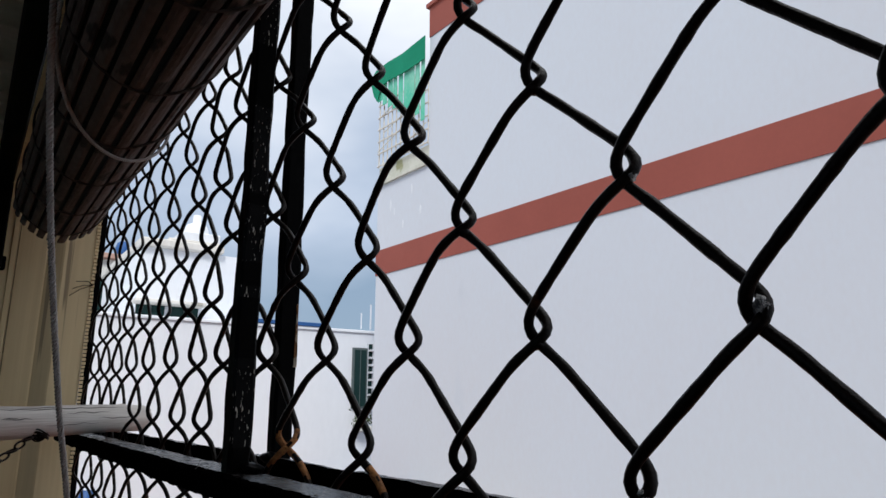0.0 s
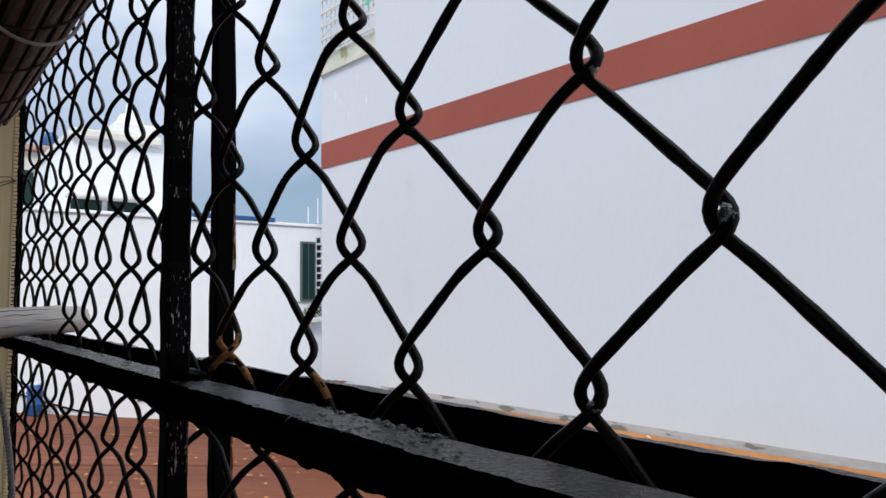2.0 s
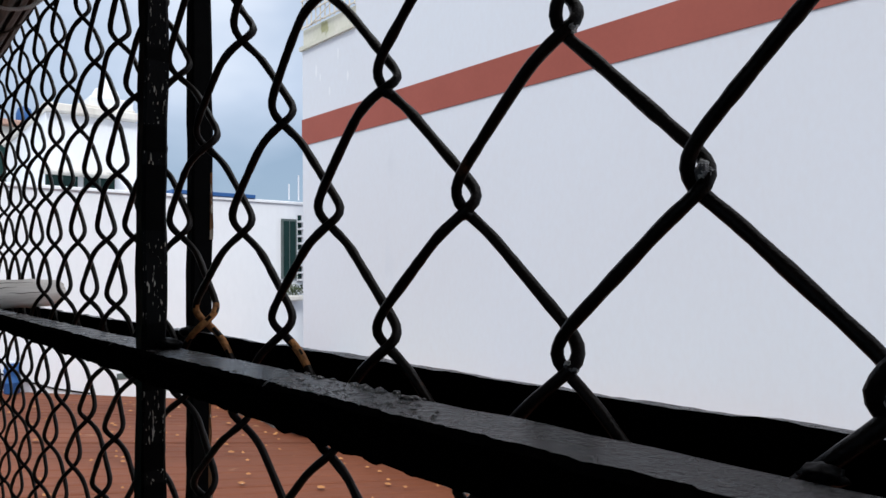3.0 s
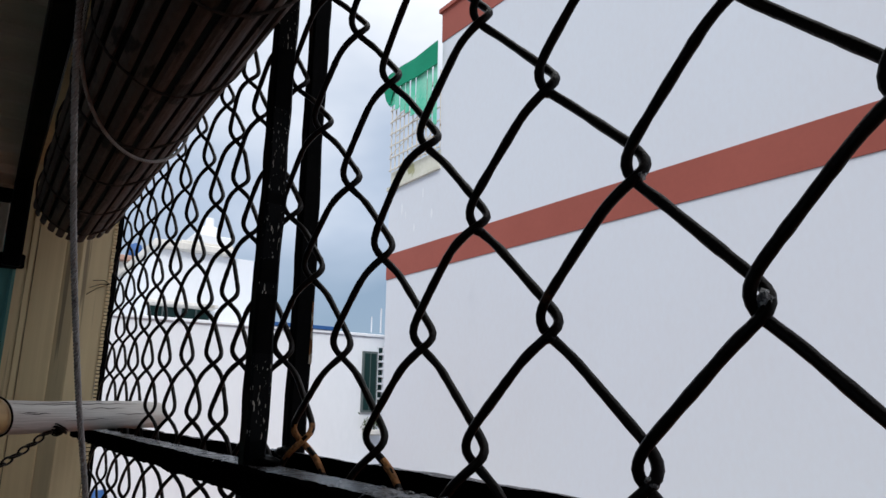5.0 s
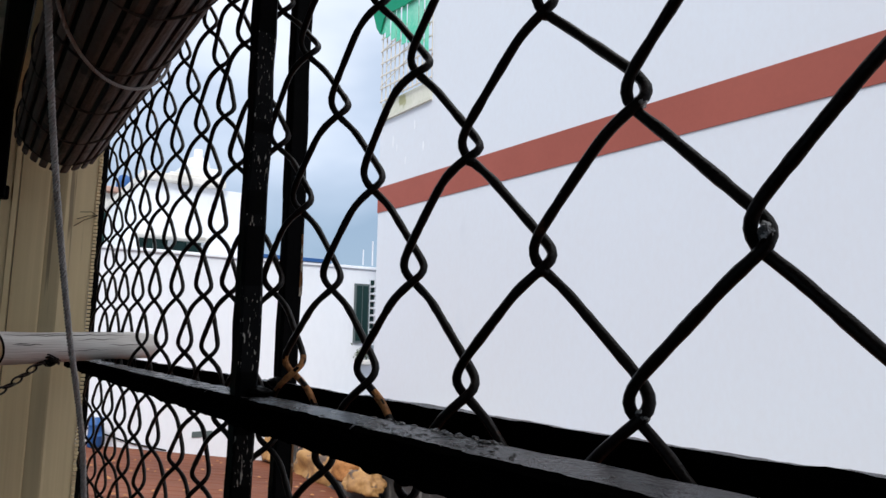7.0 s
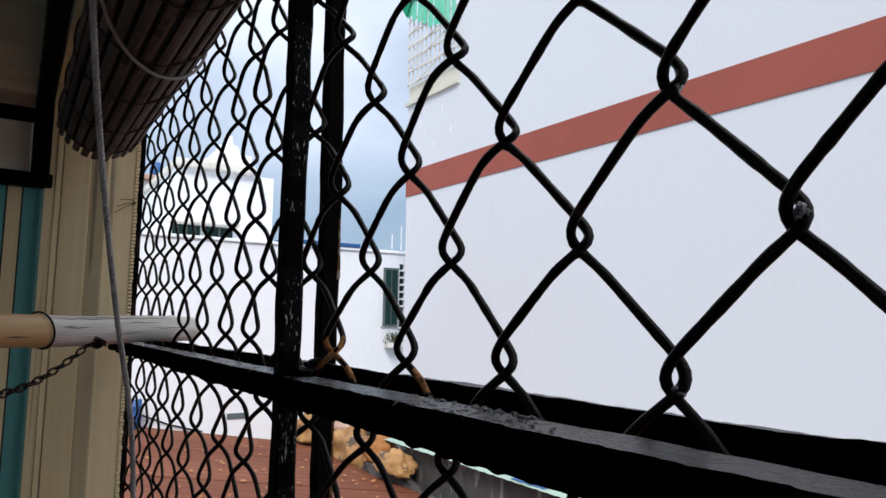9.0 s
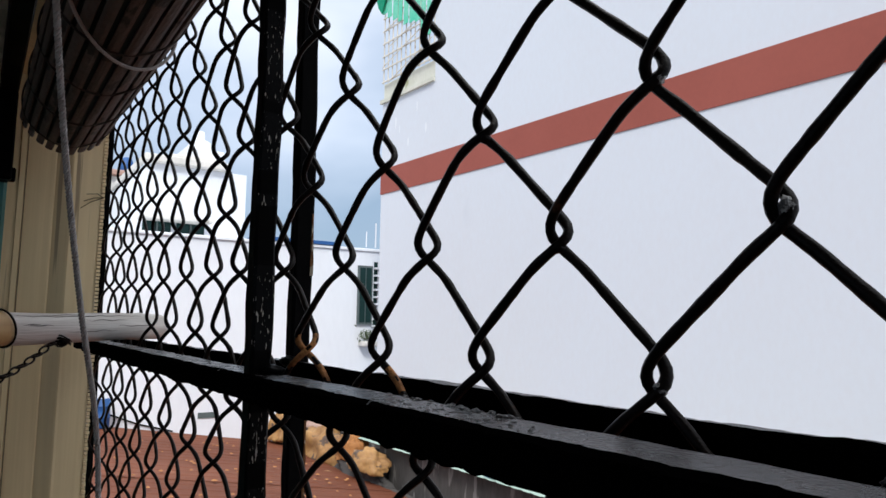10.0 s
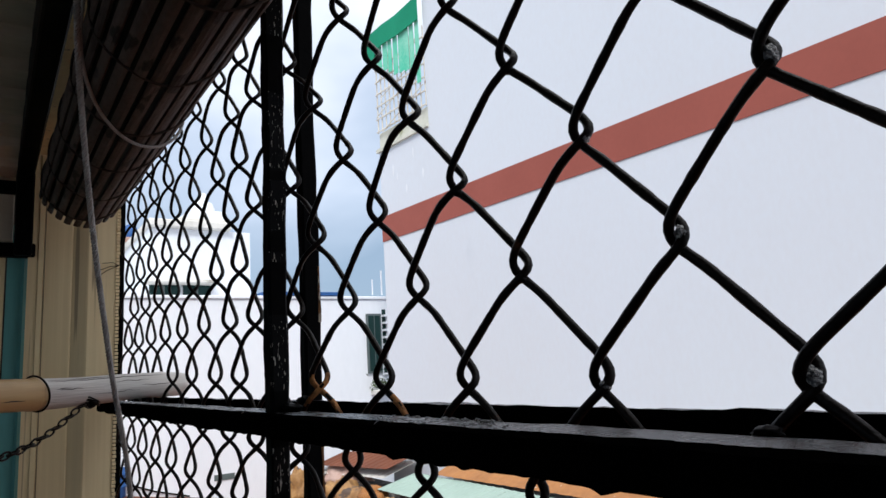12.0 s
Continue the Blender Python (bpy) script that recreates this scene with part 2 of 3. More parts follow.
def add_tube(bm, pts, radius, sides=8, closed=False, caps=True, mat=0):
    """A tube along points, radius a number or one per point."""
    pts = [Vector(p) for p in pts]
    n = len(pts)
    radii = radius if isinstance(radius, (list, tuple)) else [radius] * n
    tangents = []
    for i in range(n):
        a = pts[(i - 1) % n] if closed or i > 0 else pts[0]
        b = pts[(i + 1) % n] if closed or i < n - 1 else pts[-1]
        tangents.append((b - a).normalized())
    ref = Vector((0, 1, 0)) if abs(tangents[0].y) < 0.9 else Vector((1, 0, 0))
    normal = (ref - ref.dot(tangents[0]) * tangents[0]).normalized()
    rings = []
    for i in range(n):
        t = tangents[i]
        normal = (normal - normal.dot(t) * t).normalized()
        side = t.cross(normal)
        rings.append([bm.verts.new(pts[i] + radii[i] * (math.cos(a) * normal + math.sin(a) * side))
                      for a in (2 * math.pi * k / sides for k in range(sides))])
    for i in range(n if closed else n - 1):
        a, b = rings[i], rings[(i + 1) % n]
        for k in range(sides):
            f = bm.faces.new((a[k], a[(k + 1) % sides], b[(k + 1) % sides], b[k]))
            f.material_index = mat
    if caps and not closed:
        bm.faces.new(rings[0][::-1]).material_index = mat
        bm.faces.new(rings[-1]).material_index = mat
    return rings


def rough_bar(a, b, half_u, half_v, u, v, step=0.012, rough=0.0006, drips=0.0, mat_from=None):
    """A steel bar from a to b with brushed-on paint: cross-sections that wobble, drips along the underside."""
    a, b, u, v = Vector(a), Vector(b), Vector(u), Vector(v)
    n = max(2, int((b - a).length / step))
    bm = bmesh.new()
    rings = []
    c = 0.22
    prof = [(-1, -1 + c), (-1 + c, -1), (1 - c, -1), (1, -1 + c), (1, 1 - c), (1 - c, 1), (-1 + c, 1), (-1, 1 - c)]
    for i in range(n + 1):
        p = a.lerp(b, i / n)
        ring = []
        for k, (s, t) in enumerate(prof):
            w = noise.noise((p + Vector((k * 3.1, 0, 0))) * 55) * rough + noise.noise(p * 14 + Vector((k * 1.7, 5, 0))) * rough * 1.2
            d = 0.0
            if drips and t < 0:
                d = drips * max(0.0, noise.noise(p * 150 + Vector((0, 7, 0)))) ** 1.5
            ring.append(bm.verts.new(p + u * (s * half_u + w) + v * (t * half_v + w * 0.8 - d)))
        rings.append(ring)
    for i in range(n):
        for k in range(8):
            bm.faces.new((rings[i][k], rings[i][(k + 1) % 8], rings[i + 1][(k + 1) % 8], rings[i + 1][k]))
    bm.faces.new(rings[0][::-1])
    bm.faces.new(rings[-1])
    return bm


def corrugated(origin, across, along, normal, width, length, pitch, height, thick=0.0006, flat=0.55):
    """A trapezoid-ribbed sheet: ribs run along, repeat across."""
    origin, across, along, normal = (Vector(q) for q in (origin, across, along, normal))
    bm = bmesh.new()
    prof, s = [], 0.0
    while s < width - 1e-6:
        for f, h in ((0, 0), (flat, 0), (flat + 0.12, 1), (0.88, 1)):
            if s + f * pitch <= width:
                prof.append((s + f * pitch, h * height))
        s += pitch
    prof.append((width, 0))
    rows = []
    for z in (0, length):
        for off in (0, -thick):
            rows.append([bm.verts.new(origin + across * x + along * z + normal * (h + off)) for x, h in prof])
    lo_f, lo_b, hi_f, hi_b = rows
    for i in range(len(prof) - 1):
        bm.faces.new((lo_f[i], lo_f[i + 1], hi_f[i + 1], hi_f[i]))
        bm.faces.new((lo_b[i + 1], lo_b[i], hi_b[i], hi_b[i + 1]))
        bm.faces.new((lo_f[i], lo_b[i], lo_b[i + 1], lo_f[i + 1]))
        bm.faces.new((hi_f[i + 1], hi_b[i + 1], hi_b[i], hi_f[i]))
    for i in (0, -1):
        bm.faces.new((lo_f[i], hi_f[i], hi_b[i], lo_b[i]))
    return bm


# ---- the fence: woven wire between two frames of square bar ----
COL, HALF = 0.03458, 0.03956


def lattice(c, h):
    """Where the two wires cross below the knot in column c at half-row h."""
    drift = {-1: -0.004, 0: -0.0011, 1: 0.0008, 2: 0.0013, 3: -0.0004, 4: -0.0003, 5: 0.0006, 6: -0.0016, 7: -0.0016, 8: 0.0026}.get(c, 0.0)
    pulled = max(0, c - 6)
    stretch = min(1.0, max(0.0, (c - 3) / 7))
    x = 0.0018 - COL * min(c, 6) + drift - 0.0379 * pulled
    if pulled:
        x -= 0.0024
    # the far bays lean and sit closer to the post
    x += {12: 0.0181, 13: 0.0171, 14: 0.0161, 15: 0.0136}.get(c, 0.0116 if c > 15 else 0.0031 if c == 11 else 0.0016 if c in (9, 10) else 0.0)
    lean = 0.0022 if c > 11 else {8: -0.0012, 11: 0.0012}.get(c, 0.00065)
    rise = 0.0008 if 3 <= c <= 7 and h > 0 else 0.0
    return x + lean * h, 1.1996 + 0.00025 * c + 0.0004 * pulled + min(0.0022, 0.0006 * pulled) + (HALF + 0.0026 * stretch + rise) * h


def wire_points(c, z_low, z_high, rng, per=20):
    """One wire of the weave, a flattened helix that hooks into both neighbours, between columns c and c + 1.
    Each strand leaves its bend at a slant and steepens until it hangs upright in the next bend."""
    corners = []
    loose = min(1.0, max(0.0, (c + 1) / 8))
    hook, thick = 0.0021 + 0.0012 * loose, 0.0020 + 0.0038 * loose
    shoulder = {-1: 0.0009, 0: 0.0022, 1: 0.0015, 2: 0.0022, 3: 0.0026, 4: 0.0021, 5: 0.0012}.get(c, 0.0009 if c > 5 else 0.0)
    h = 8 if c % 2 == 0 else 7
    while True:
        on_right = (h + c) % 2 == 0
        x_a, z_a = lattice(c if on_right else c + 1, h)
        x_b, z_b = lattice(c + 1 if on_right else c, h - 1)
        sgn = 1 if on_right else -1
        x_a += sgn * hook + rng.uniform(-0.0005, 0.0005)
        x_b -= sgn * hook
        z_a, z_b = z_a + 0.0026, z_b + 0.0026
        if z_a < z_low:
            break
        upto = rng.uniform(0.64, 0.72) + (0.05 if on_right else 0.14 if c == -1 and h > 1 else 0.07 if c in (-1, 1) else 0.19)
        rate = 2 / (1 + upto)
        for i in range(per):
            f = (i + 0.35) / per
            x = x_a + (x_b - x_a) * (rate * f if f < upto else 1 - rate / (2 * (1 - upto)) * (1 - f) ** 2)
            # strands that fall towards the left lie on the near side
            y = -sgn * (0.0034 if c == -1 and not on_right else thick) * min(1.0, 0.1 + f * 4.5, 0.25 + (1 - f) * 6.5)
            bow = 0.0 if c == 0 and h < 2 else 0.4 if 0 <= c < 4 and h > 1 else min(1.7, max(0.2, 0.25 + 0.75 * h))
            up = shoulder * bow * math.sin(math.pi * math.sqrt(f)) if on_right else 0.0
            corners.append((x - 0.75 * up, y - 0.35 * up, z_a + (z_b - z_a) * f + 0.5 * up))
        h -= 1
    pts = [p for p in corners if z_low <= p[2] <= z_high]
    for _ in range(2 if c < 5 else 5):
        pts = [pts[0]] + [tuple((pts[i - 1][k] + 2 * pts[i][k] + pts[i + 1][k]) / 4 for k in range(3)) for i in range(1, len(pts) - 1)] + [pts[-1]]
    return pts


fence = thing("chain_link_fence", "black-painted chain-link fence on a square-bar steel frame", "fence", at=(0, 0, 0))
wire_rng = random.Random(4)
for c in range(-14, 25):
    bm = bmesh.new()
    near = -5 <= c <= 12
    pts = wire_points(c, -0.45, 1.50, wire_rng, 22 if near else 14)
    radii = [0.00160 * (1 + 0.13 * noise.noise(Vector(p) * 160) + 0.09 * noise.noise(Vector(p) * 420)) for p in pts]
    add_tube(bm, pts, radii, 10 if near else 7)
    if c in (4, 5, 6, 7):
        for f in bm.faces:
            m = f.calc_center_median()
            knot = abs(m.x + 0.245) < 0.011 and 1.1545 < m.z < 1.171
            tail = (c == 4 and 1.150 < m.z < 1.1640 and m.x > -0.168) or (c in (6, 7) and 1.150 < m.z < 1.157 and m.x > -0.243)
            if (knot and noise.noise(m * 230) > -0.25) or (tail and noise.noise(m * 160) > -0.4):
                f.material_index = 1
    part("wire", bm, [M_WIRE, M_RUST], fence, smooth=True)


# Upward faces take the lighter sheen paint; the sides stay black.
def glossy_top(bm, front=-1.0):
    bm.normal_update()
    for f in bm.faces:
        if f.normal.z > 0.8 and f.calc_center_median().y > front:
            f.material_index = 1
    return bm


bm = rough_bar((-0.93, -0.0205, 1.1450), (0.62, -0.0205, 1.1458), 0.0100, 0.0066, (0, 1, 0), (0, 0, 1), 0.0018, 0.0004, 0.0042)
for v in bm.verts:
    if v.co.z > 1.148:
        v.co.y += 0.0010 * noise.noise(v.co * 420) + 0.0010 * noise.noise(v.co * 150) if v.co.y < -0.02 else 0.0
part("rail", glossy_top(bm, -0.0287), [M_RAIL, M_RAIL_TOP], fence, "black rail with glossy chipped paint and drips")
bm = rough_bar((-0.93, 0.0102, 1.1454), (0.62, 0.0102, 1.1468), 0.0022, 0.0092, (0, 1, 0), (0, 0, 1), 0.003, 0.0005)
for v in bm.verts:
    if v.co.z > 1.15:
        v.co.z += 0.0003 * noise.noise(v.co * 300) + 0.0012 * max(0.0, noise.noise(v.co * 40) - 0.2)
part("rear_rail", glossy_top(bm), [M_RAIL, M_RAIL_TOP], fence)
part("rail", rough_bar((-0.93, -0.0205, -0.43), (0.62, -0.0205, -0.43), 0.0100, 0.0058, (0, 1, 0), (0, 0, 1), 0.02), M_RAIL, fence)
bm = rough_bar((-0.2690, -0.0225, -0.58), (-0.2530, -0.0225, 1.50), 0.0050, 0.0055, (1, 0, 0), (0, 1, 0), 0.006, 0.0006)
bm.normal_update()
for f in bm.faces:
    q = f.calc_center_median()
    if q.x - (-0.2690 + 0.0160 * (q.z + 0.58) / 2.08) > 0.0036 and noise.noise(Vector((0, 3, q.z * 24))) + 0.6 * noise.noise(Vector((5, 0, q.z * 90))) > -0.05:
        f.material_index = 1
part("post", bm, [M_BAR, M_FLECK], fence, "black post with flecks of bare metal")
part("rear_post", rough_bar((-0.2925, 0.0135, -0.58), (-0.2925, 0.0135, 1.50), 0.0047, 0.0055, (1, 0, 0), (0, 1, 0), 0.008, 0.0006),
     M_BAR, fence, "black post with rust along its edge")
part("post", rough_bar((0.52, -0.0225, -0.58), (0.52, -0.0225, 1.50), 0.0050, 0.0055, (1, 0, 0), (0, 1, 0), 0.02), M_BAR, fence)
part("end_post", rough_bar((-0.990, 0.004, -0.58), (-0.990, 0.004, 1.50), 0.0050, 0.0055, (1, 0, 0), (0, 1, 0), 0.02), M_BAR, fence)


for z0, z1 in ((0.90, 1.137), (1.204, 1.240)):
    part("rust_scale", rough_bar((-0.2877, 0.0178, z0), (-0.2876, 0.0178, z1), 0.0003, 0.0004, (1, 0, 0), (0, 1, 0), 0.002, 0.0009), M_SCALE, fence, "orange rust and pale flakes along the edge")


def weld(p, size, seed):
    bm = bmesh.new()
    bmesh.ops.create_icosphere(bm, subdivisions=3, radius=1.0)
    for v in bm.verts:
        v.co *= 1 + 0.35 * noise.noise(v.co * 2.3 + Vector((seed, 0, 0)))
        v.co = Vector(p) + Vector((v.co.x * size[0], v.co.y * size[1], v.co.z * size[2]))
    return bm


part("weld", weld((-0.2515, -0.017, 1.1535), (0.009, 0.006, 0.0028), 3), M_BAR, fence, smooth=True)
part("weld", weld((-0.2850, 0.006, 1.1555), (0.008, 0.005, 0.003), 9), M_BAR, fence, smooth=True)
part("weld", weld((0.0250, -0.0085, 1.1522), (0.0034, 0.0036, 0.0018), 5), M_BAR, fence, smooth=True)
crust_rng = random.Random(17)
for i in range(120):
    cx, cy = crust_rng.gauss(-0.100, 0.024), crust_rng.uniform(-0.0285, -0.0112)
    r = crust_rng.uniform(0.0003, 0.0007) * (1.8 if cy > -0.015 else 1.0)
    part("paint_crust", weld((cx, cy, 1.1518), (r * crust_rng.uniform(1.0, 2.6), r, r * 0.8), 1.7 * i), M_CRUST, fence)

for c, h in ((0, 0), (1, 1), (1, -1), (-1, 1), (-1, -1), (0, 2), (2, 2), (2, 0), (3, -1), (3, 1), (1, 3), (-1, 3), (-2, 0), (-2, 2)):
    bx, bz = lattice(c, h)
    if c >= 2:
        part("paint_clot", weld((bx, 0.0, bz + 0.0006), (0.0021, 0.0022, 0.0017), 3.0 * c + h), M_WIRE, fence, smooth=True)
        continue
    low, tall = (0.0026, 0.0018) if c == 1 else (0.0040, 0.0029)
    part("paint_blob", weld((bx + 0.0009, 0.0004, bz + low), (0.0019, 0.0019, tall), 3.0 * c + h), M_BLOB, fence, "clot of dried black paint with grey highlights in its colour", smooth=True)

# ---- the balcony round the camera ----
single("floor", box((-1.3, -1.5, -0.66), (0.8, 0.10, -0.60)), M_FLOOR, "worn grey concrete balcony floor", "floor", "structure")
single("building_below", box((-3.2, -9.0, -6.0), (4.2, 0.08, -0.664)), M_FLOOR, "concrete building that carries the balcony", "building", "structure")
# Unseen parapet behind the camera; its height sets the daylight let in.
single("wall_back", box((-1.3, -1.6, -0.6), (0.8, -1.5, 1.12)), M_FLOOR, "unseen concrete back parapet, height set for light from behind", "wall", "structure")
# Unseen side wall and roof slab are added to keep the inside dark.
single("wall_side", box((0.62, -1.5, -0.6), (0.72, 0.05, 2.0)), M_DARK, "unseen dark side wall added to close the balcony", "wall", "structure")
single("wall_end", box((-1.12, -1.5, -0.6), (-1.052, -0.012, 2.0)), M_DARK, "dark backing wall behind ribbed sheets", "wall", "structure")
single("kerb", box((-1.05, -0.06, -0.60), (0.62, 0.06, -0.575)), M_FLOOR, "low concrete kerb under the fence", "kerb", "structure")
single("roof_slab", box((-1.3, -1.6, 2.0), (0.8, -0.14, 2.06)), M_DARK, "unseen dark roof added above the balcony ceiling", "roof", "structure")
single("ceiling", corrugated((-1.05, -0.134, 1.462), (0.985, 0, 0.172), (0, -1, 0), (0.172, 0, -0.985), 1.70, 1.36, 0.060, 0.009, flat=0.55),
       M_CEIL, "old cream ribbed metal ceiling sheet with rust lines", "ceiling", "structure")
single("soffit", box((-1.05, -0.112, 1.500), (0.62, 0.025, 1.512), 0.001), M_CREAM, "cream painted soffit board above the blind", "soffit", "structure")
# Added light block: stops sky light leaking in above the soffit.
single("fascia", box((-1.05, -0.134, 1.5135), (0.62, -0.116, 2.0)), M_DARK, "unseen dark board added to block sky light at the ceiling edge", "fascia", "structure")
single("trim", box((-1.05, -0.134, 1.468), (0.62, -0.1125, 1.512), 0.002), M_BAR, "black steel beam along the ceiling", "beam", "structure")

sheet = thing("corrugated_sheet", "cream ribbed metal sheet standing as end panel", "metal sheet", at=(0, 0, 0))
bm = bmesh.new()
fold = ((-0.1165, 0.0), (-0.1052, 0.0), (-0.1040, 0.0022), (-0.0985, 0.0022), (-0.0968, 0.0), (-0.0800, 0.0004), (-0.0640, 0.0), (-0.0620, -0.0012),
        (-0.0600, 0.0), (-0.0520, 0.0042), (-0.0450, 0.0082), (-0.0425, 0.0090), (-0.0395, 0.0086), (-0.0200, 0.0080), (-0.0068, 0.0078))
rows = [[bm.verts.new((-0.960 + h - off, y, z)) for y, h in fold] for z in (-0.6, 1.5) for off in (0.0, 0.0007)]
for k in range(len(fold) - 1):
    bm.faces.new((rows[0][k], rows[0][k + 1], rows[2][k + 1], rows[2][k]))
    bm.faces.new((rows[1][k], rows[1][k + 1], rows[3][k + 1], rows[3][k]))
part("panel", bm, M_CREAM, sheet)
part("seam", box((-0.9595, -0.0968, -0.6), (-0.9577, -0.0962, 1.5)), M_DARK, sheet, "dark fold line")
bm = bmesh.new()
z = -0.6
edge_rng = random.Random(8)
while z < 1.49:
    d = 0.0045 + 0.001 * edge_rng.random()
    y1 = 0.0075 + 0.0012 * edge_rng.random()
    add_box(bm, (-0.957, -0.0068, z), (-0.950, y1 - 0.0105, z + d * 0.70))
    z += d
part("serrated_edge", bm, M_CREAM, sheet, "row of small teeth along the sheet's edge")
bm = bmesh.new()
for k in range(3):
    add_tube(bm, [(-0.950, -0.004, 1.342), (-0.945, -0.012 - 0.004 * k, 1.346 - 0.006 * k), (-0.943, -0.026 - 0.003 * k, 1.344 - 0.010 * k)], 0.0005, 5)
part("tie_wire", bm, M_WIRE, sheet, "thin loose tie wire on the edge")
for y0, y1, m, lab in ((-0.140, -0.114, M_TEAL, "teal ribbed metal sheet beside a cream one"), (-0.158, -0.142, M_CREAM, "narrow cream ribbed metal sheet"),
                       (-0.42, -0.160, M_TEAL, "teal ribbed metal sheet on the end wall")):
    single("corrugated_sheet", corrugated((-0.975, y0, -0.6), (0, 1, 0), (0, 0, 1), (1, 0, 0), y1 - y0, 2.0, 0.030, 0.005), m, lab, "metal sheet")

opening = thing("window_frame", "black steel frame of a high opening", "window frame")
part("bar", box((-0.972, -0.60, 1.352), (-0.955, -0.108, 1.371), 0.002), M_BAR, opening)
part("bar", box((-0.972, -0.60, 1.440), (-0.955, -0.133, 1.458), 0.002), M_BAR, opening)
part("upright", box((-0.954, -0.134, 1.352), (-0.938, -0.1125, 1.468), 0.002), M_BAR, opening)
part("panel", box((-0.969, -0.60, 1.372), (-0.960, -0.135, 1.439), 0.001), M_CEIL, opening, "cream panel between the bars")

# ---- the rolled bamboo blind ----
BLIND_Y, BLIND_Z, BLIND_R = -0.0665, 1.4160, 0.0465
blind = thing("rolled_bamboo_blind", "dark weathered bamboo-slat blind rolled up under the soffit", "blind")
bm = bmesh.new()
add_tube(bm, [(-0.805, BLIND_Y, BLIND_Z), (0.58, BLIND_Y, BLIND_Z)], BLIND_R - 0.0042, 32)
part("core", bm, M_CORE, blind, smooth=True)
slat_rng = random.Random(21)
SLATS = 25
for i in range(SLATS):
    a0 = 2 * math.pi * i / SLATS
    gap = slat_rng.uniform(0.070, 0.108)
    a1 = a0 + 2 * math.pi / SLATS - gap
    r_out = BLIND_R + slat_rng.uniform(-0.0010, 0.0008)
    x_end = -0.822 + slat_rng.uniform(-0.005, 0.006)
    bm = bmesh.new()
    rings = []
    n_len = 26
    for j in range(n_len + 1):
        x = x_end + (0.585 - x_end) * j / n_len
        sway = 0.012 * noise.noise(Vector((x * 3.0, i * 1.7, 0)))
        ring = []
        for rad in (r_out, r_out - 0.0022):
            for q in range(4):
                a = a0 + (a1 - a0) * q / 3 + sway
                bulge = 0.0006 * math.sin(math.pi * q / 3) if rad == r_out else 0
                rr = rad + bulge + 0.0005 * noise.noise(Vector((x * 22, i * 3.3, q)))
                ring.append(bm.verts.new((x, BLIND_Y + rr * math.cos(a), BLIND_Z + rr * math.sin(a))))
        rings.append(ring)
    order = [0, 1, 2, 3, 7, 6, 5, 4]
    for j in range(n_len):
        for q in range(8):
            s, t = order[q], order[(q + 1) % 8]
            bm.faces.new((rings[j][s], rings[j][t], rings[j + 1][t], rings[j + 1][s]))
    bm.faces.new([rings[0][o] for o in order])
    bm.faces.new([rings[-1][o] for o in reversed(order)])
    part("slat", bm, M_SLAT, blind)
for i in range(12):
    x = -0.775 + i * 0.112 + slat_rng.uniform(-0.006, 0.006)
    bm = bmesh.new()
    pts = []
    for q in range(64):
        a = 2 * math.pi * q / 64
        pts.append((x + 0.006 * math.sin(a + 0.5) + 0.002 * math.sin(5 * a), BLIND_Y + (BLIND_R + 0.0008) * math.cos(a), BLIND_Z + (BLIND_R + 0.0008) * math.sin(a)))
    add_tube(bm, pts, 0.0010, 5, closed=True)
    part("stitch_cord", bm, M_CORD, blind, smooth=True)


def rope_mesh(path, radius, turns_per_m=130, step=0.0007):
    """Three strands twisted round a smooth path."""
    path = [Vector(p) for p in path]
    dense = []
    for i in range(len(path) - 1):
        p0, p1, p2, p3 = path[max(i - 1, 0)], path[i], path[i + 1], path[min(i + 2, len(path) - 1)]
        n = max(2, int((p2 - p1).length / step))
        for j in range(n):
            t = j / n
            dense.append(0.5 * ((2 * p1) + (p2 - p0) * t + (2 * p0 - 5 * p1 + 4 * p2 - p3) * t * t + (3 * p1 - p0 - 3 * p2 + p3) * t ** 3))
    dense.append(path[-1])
    strands = []
    for s in range(3):
        pts, run = [], 0.0
        nrm = Vector((0.3, 0.8, 0.2))
        for i, p in enumerate(dense):
            tan = (dense[min(i + 1, len(dense) - 1)] - dense[max(i - 1, 0)]).normalized()
            nrm = (nrm - nrm.dot(tan) * tan).normalized()
            side = tan.cross(nrm)
            if i:
                run += (p - dense[i - 1]).length
            a = 2 * math.pi * (s / 3 + run * turns_per_m)
            pts.append(p + radius * 0.60 * (math.cos(a) * nrm + math.sin(a) * side))
        bm = bmesh.new()
        add_tube(bm, pts, radius * 0.47, 5)
        strands.append(bm)
    return strands


rope = thing("rope", "grey twisted nylon rope slung round the blind and hanging down", "rope")
ring_r = BLIND_R + 0.0030
loop = []
for q in range(15):
    f = q / 14
    a = math.pi + f * math.pi * 1.1
    loop.append((-0.352 - 0.15 * f - 0.040 * math.sin(math.pi * f), BLIND_Y + ring_r * math.cos(a), BLIND_Z + ring_r * math.sin(a)))
for bm in rope_mesh([(-0.22, -0.1185, 1.497), (-0.29, -0.1175, 1.45)] + loop, 0.0014, 150):
    part("sling_strand", bm, M_ROPE, rope, smooth=True)
for bm in rope_mesh([(-0.23, -0.1225, 1.497), (-0.30, -0.1215, 1.45), (-0.345, -0.1190, 1.40), (-0.40, -0.1030, 1.30), (-0.45, -0.0810, 1.19), (-0.49, -0.0590, 1.09),
                               (-0.52, -0.0480, 0.97), (-0.53, -0.0440, 0.80)], 0.0021, 125):
    part("hanging_strand", bm, M_ROPE, rope, smooth=True)

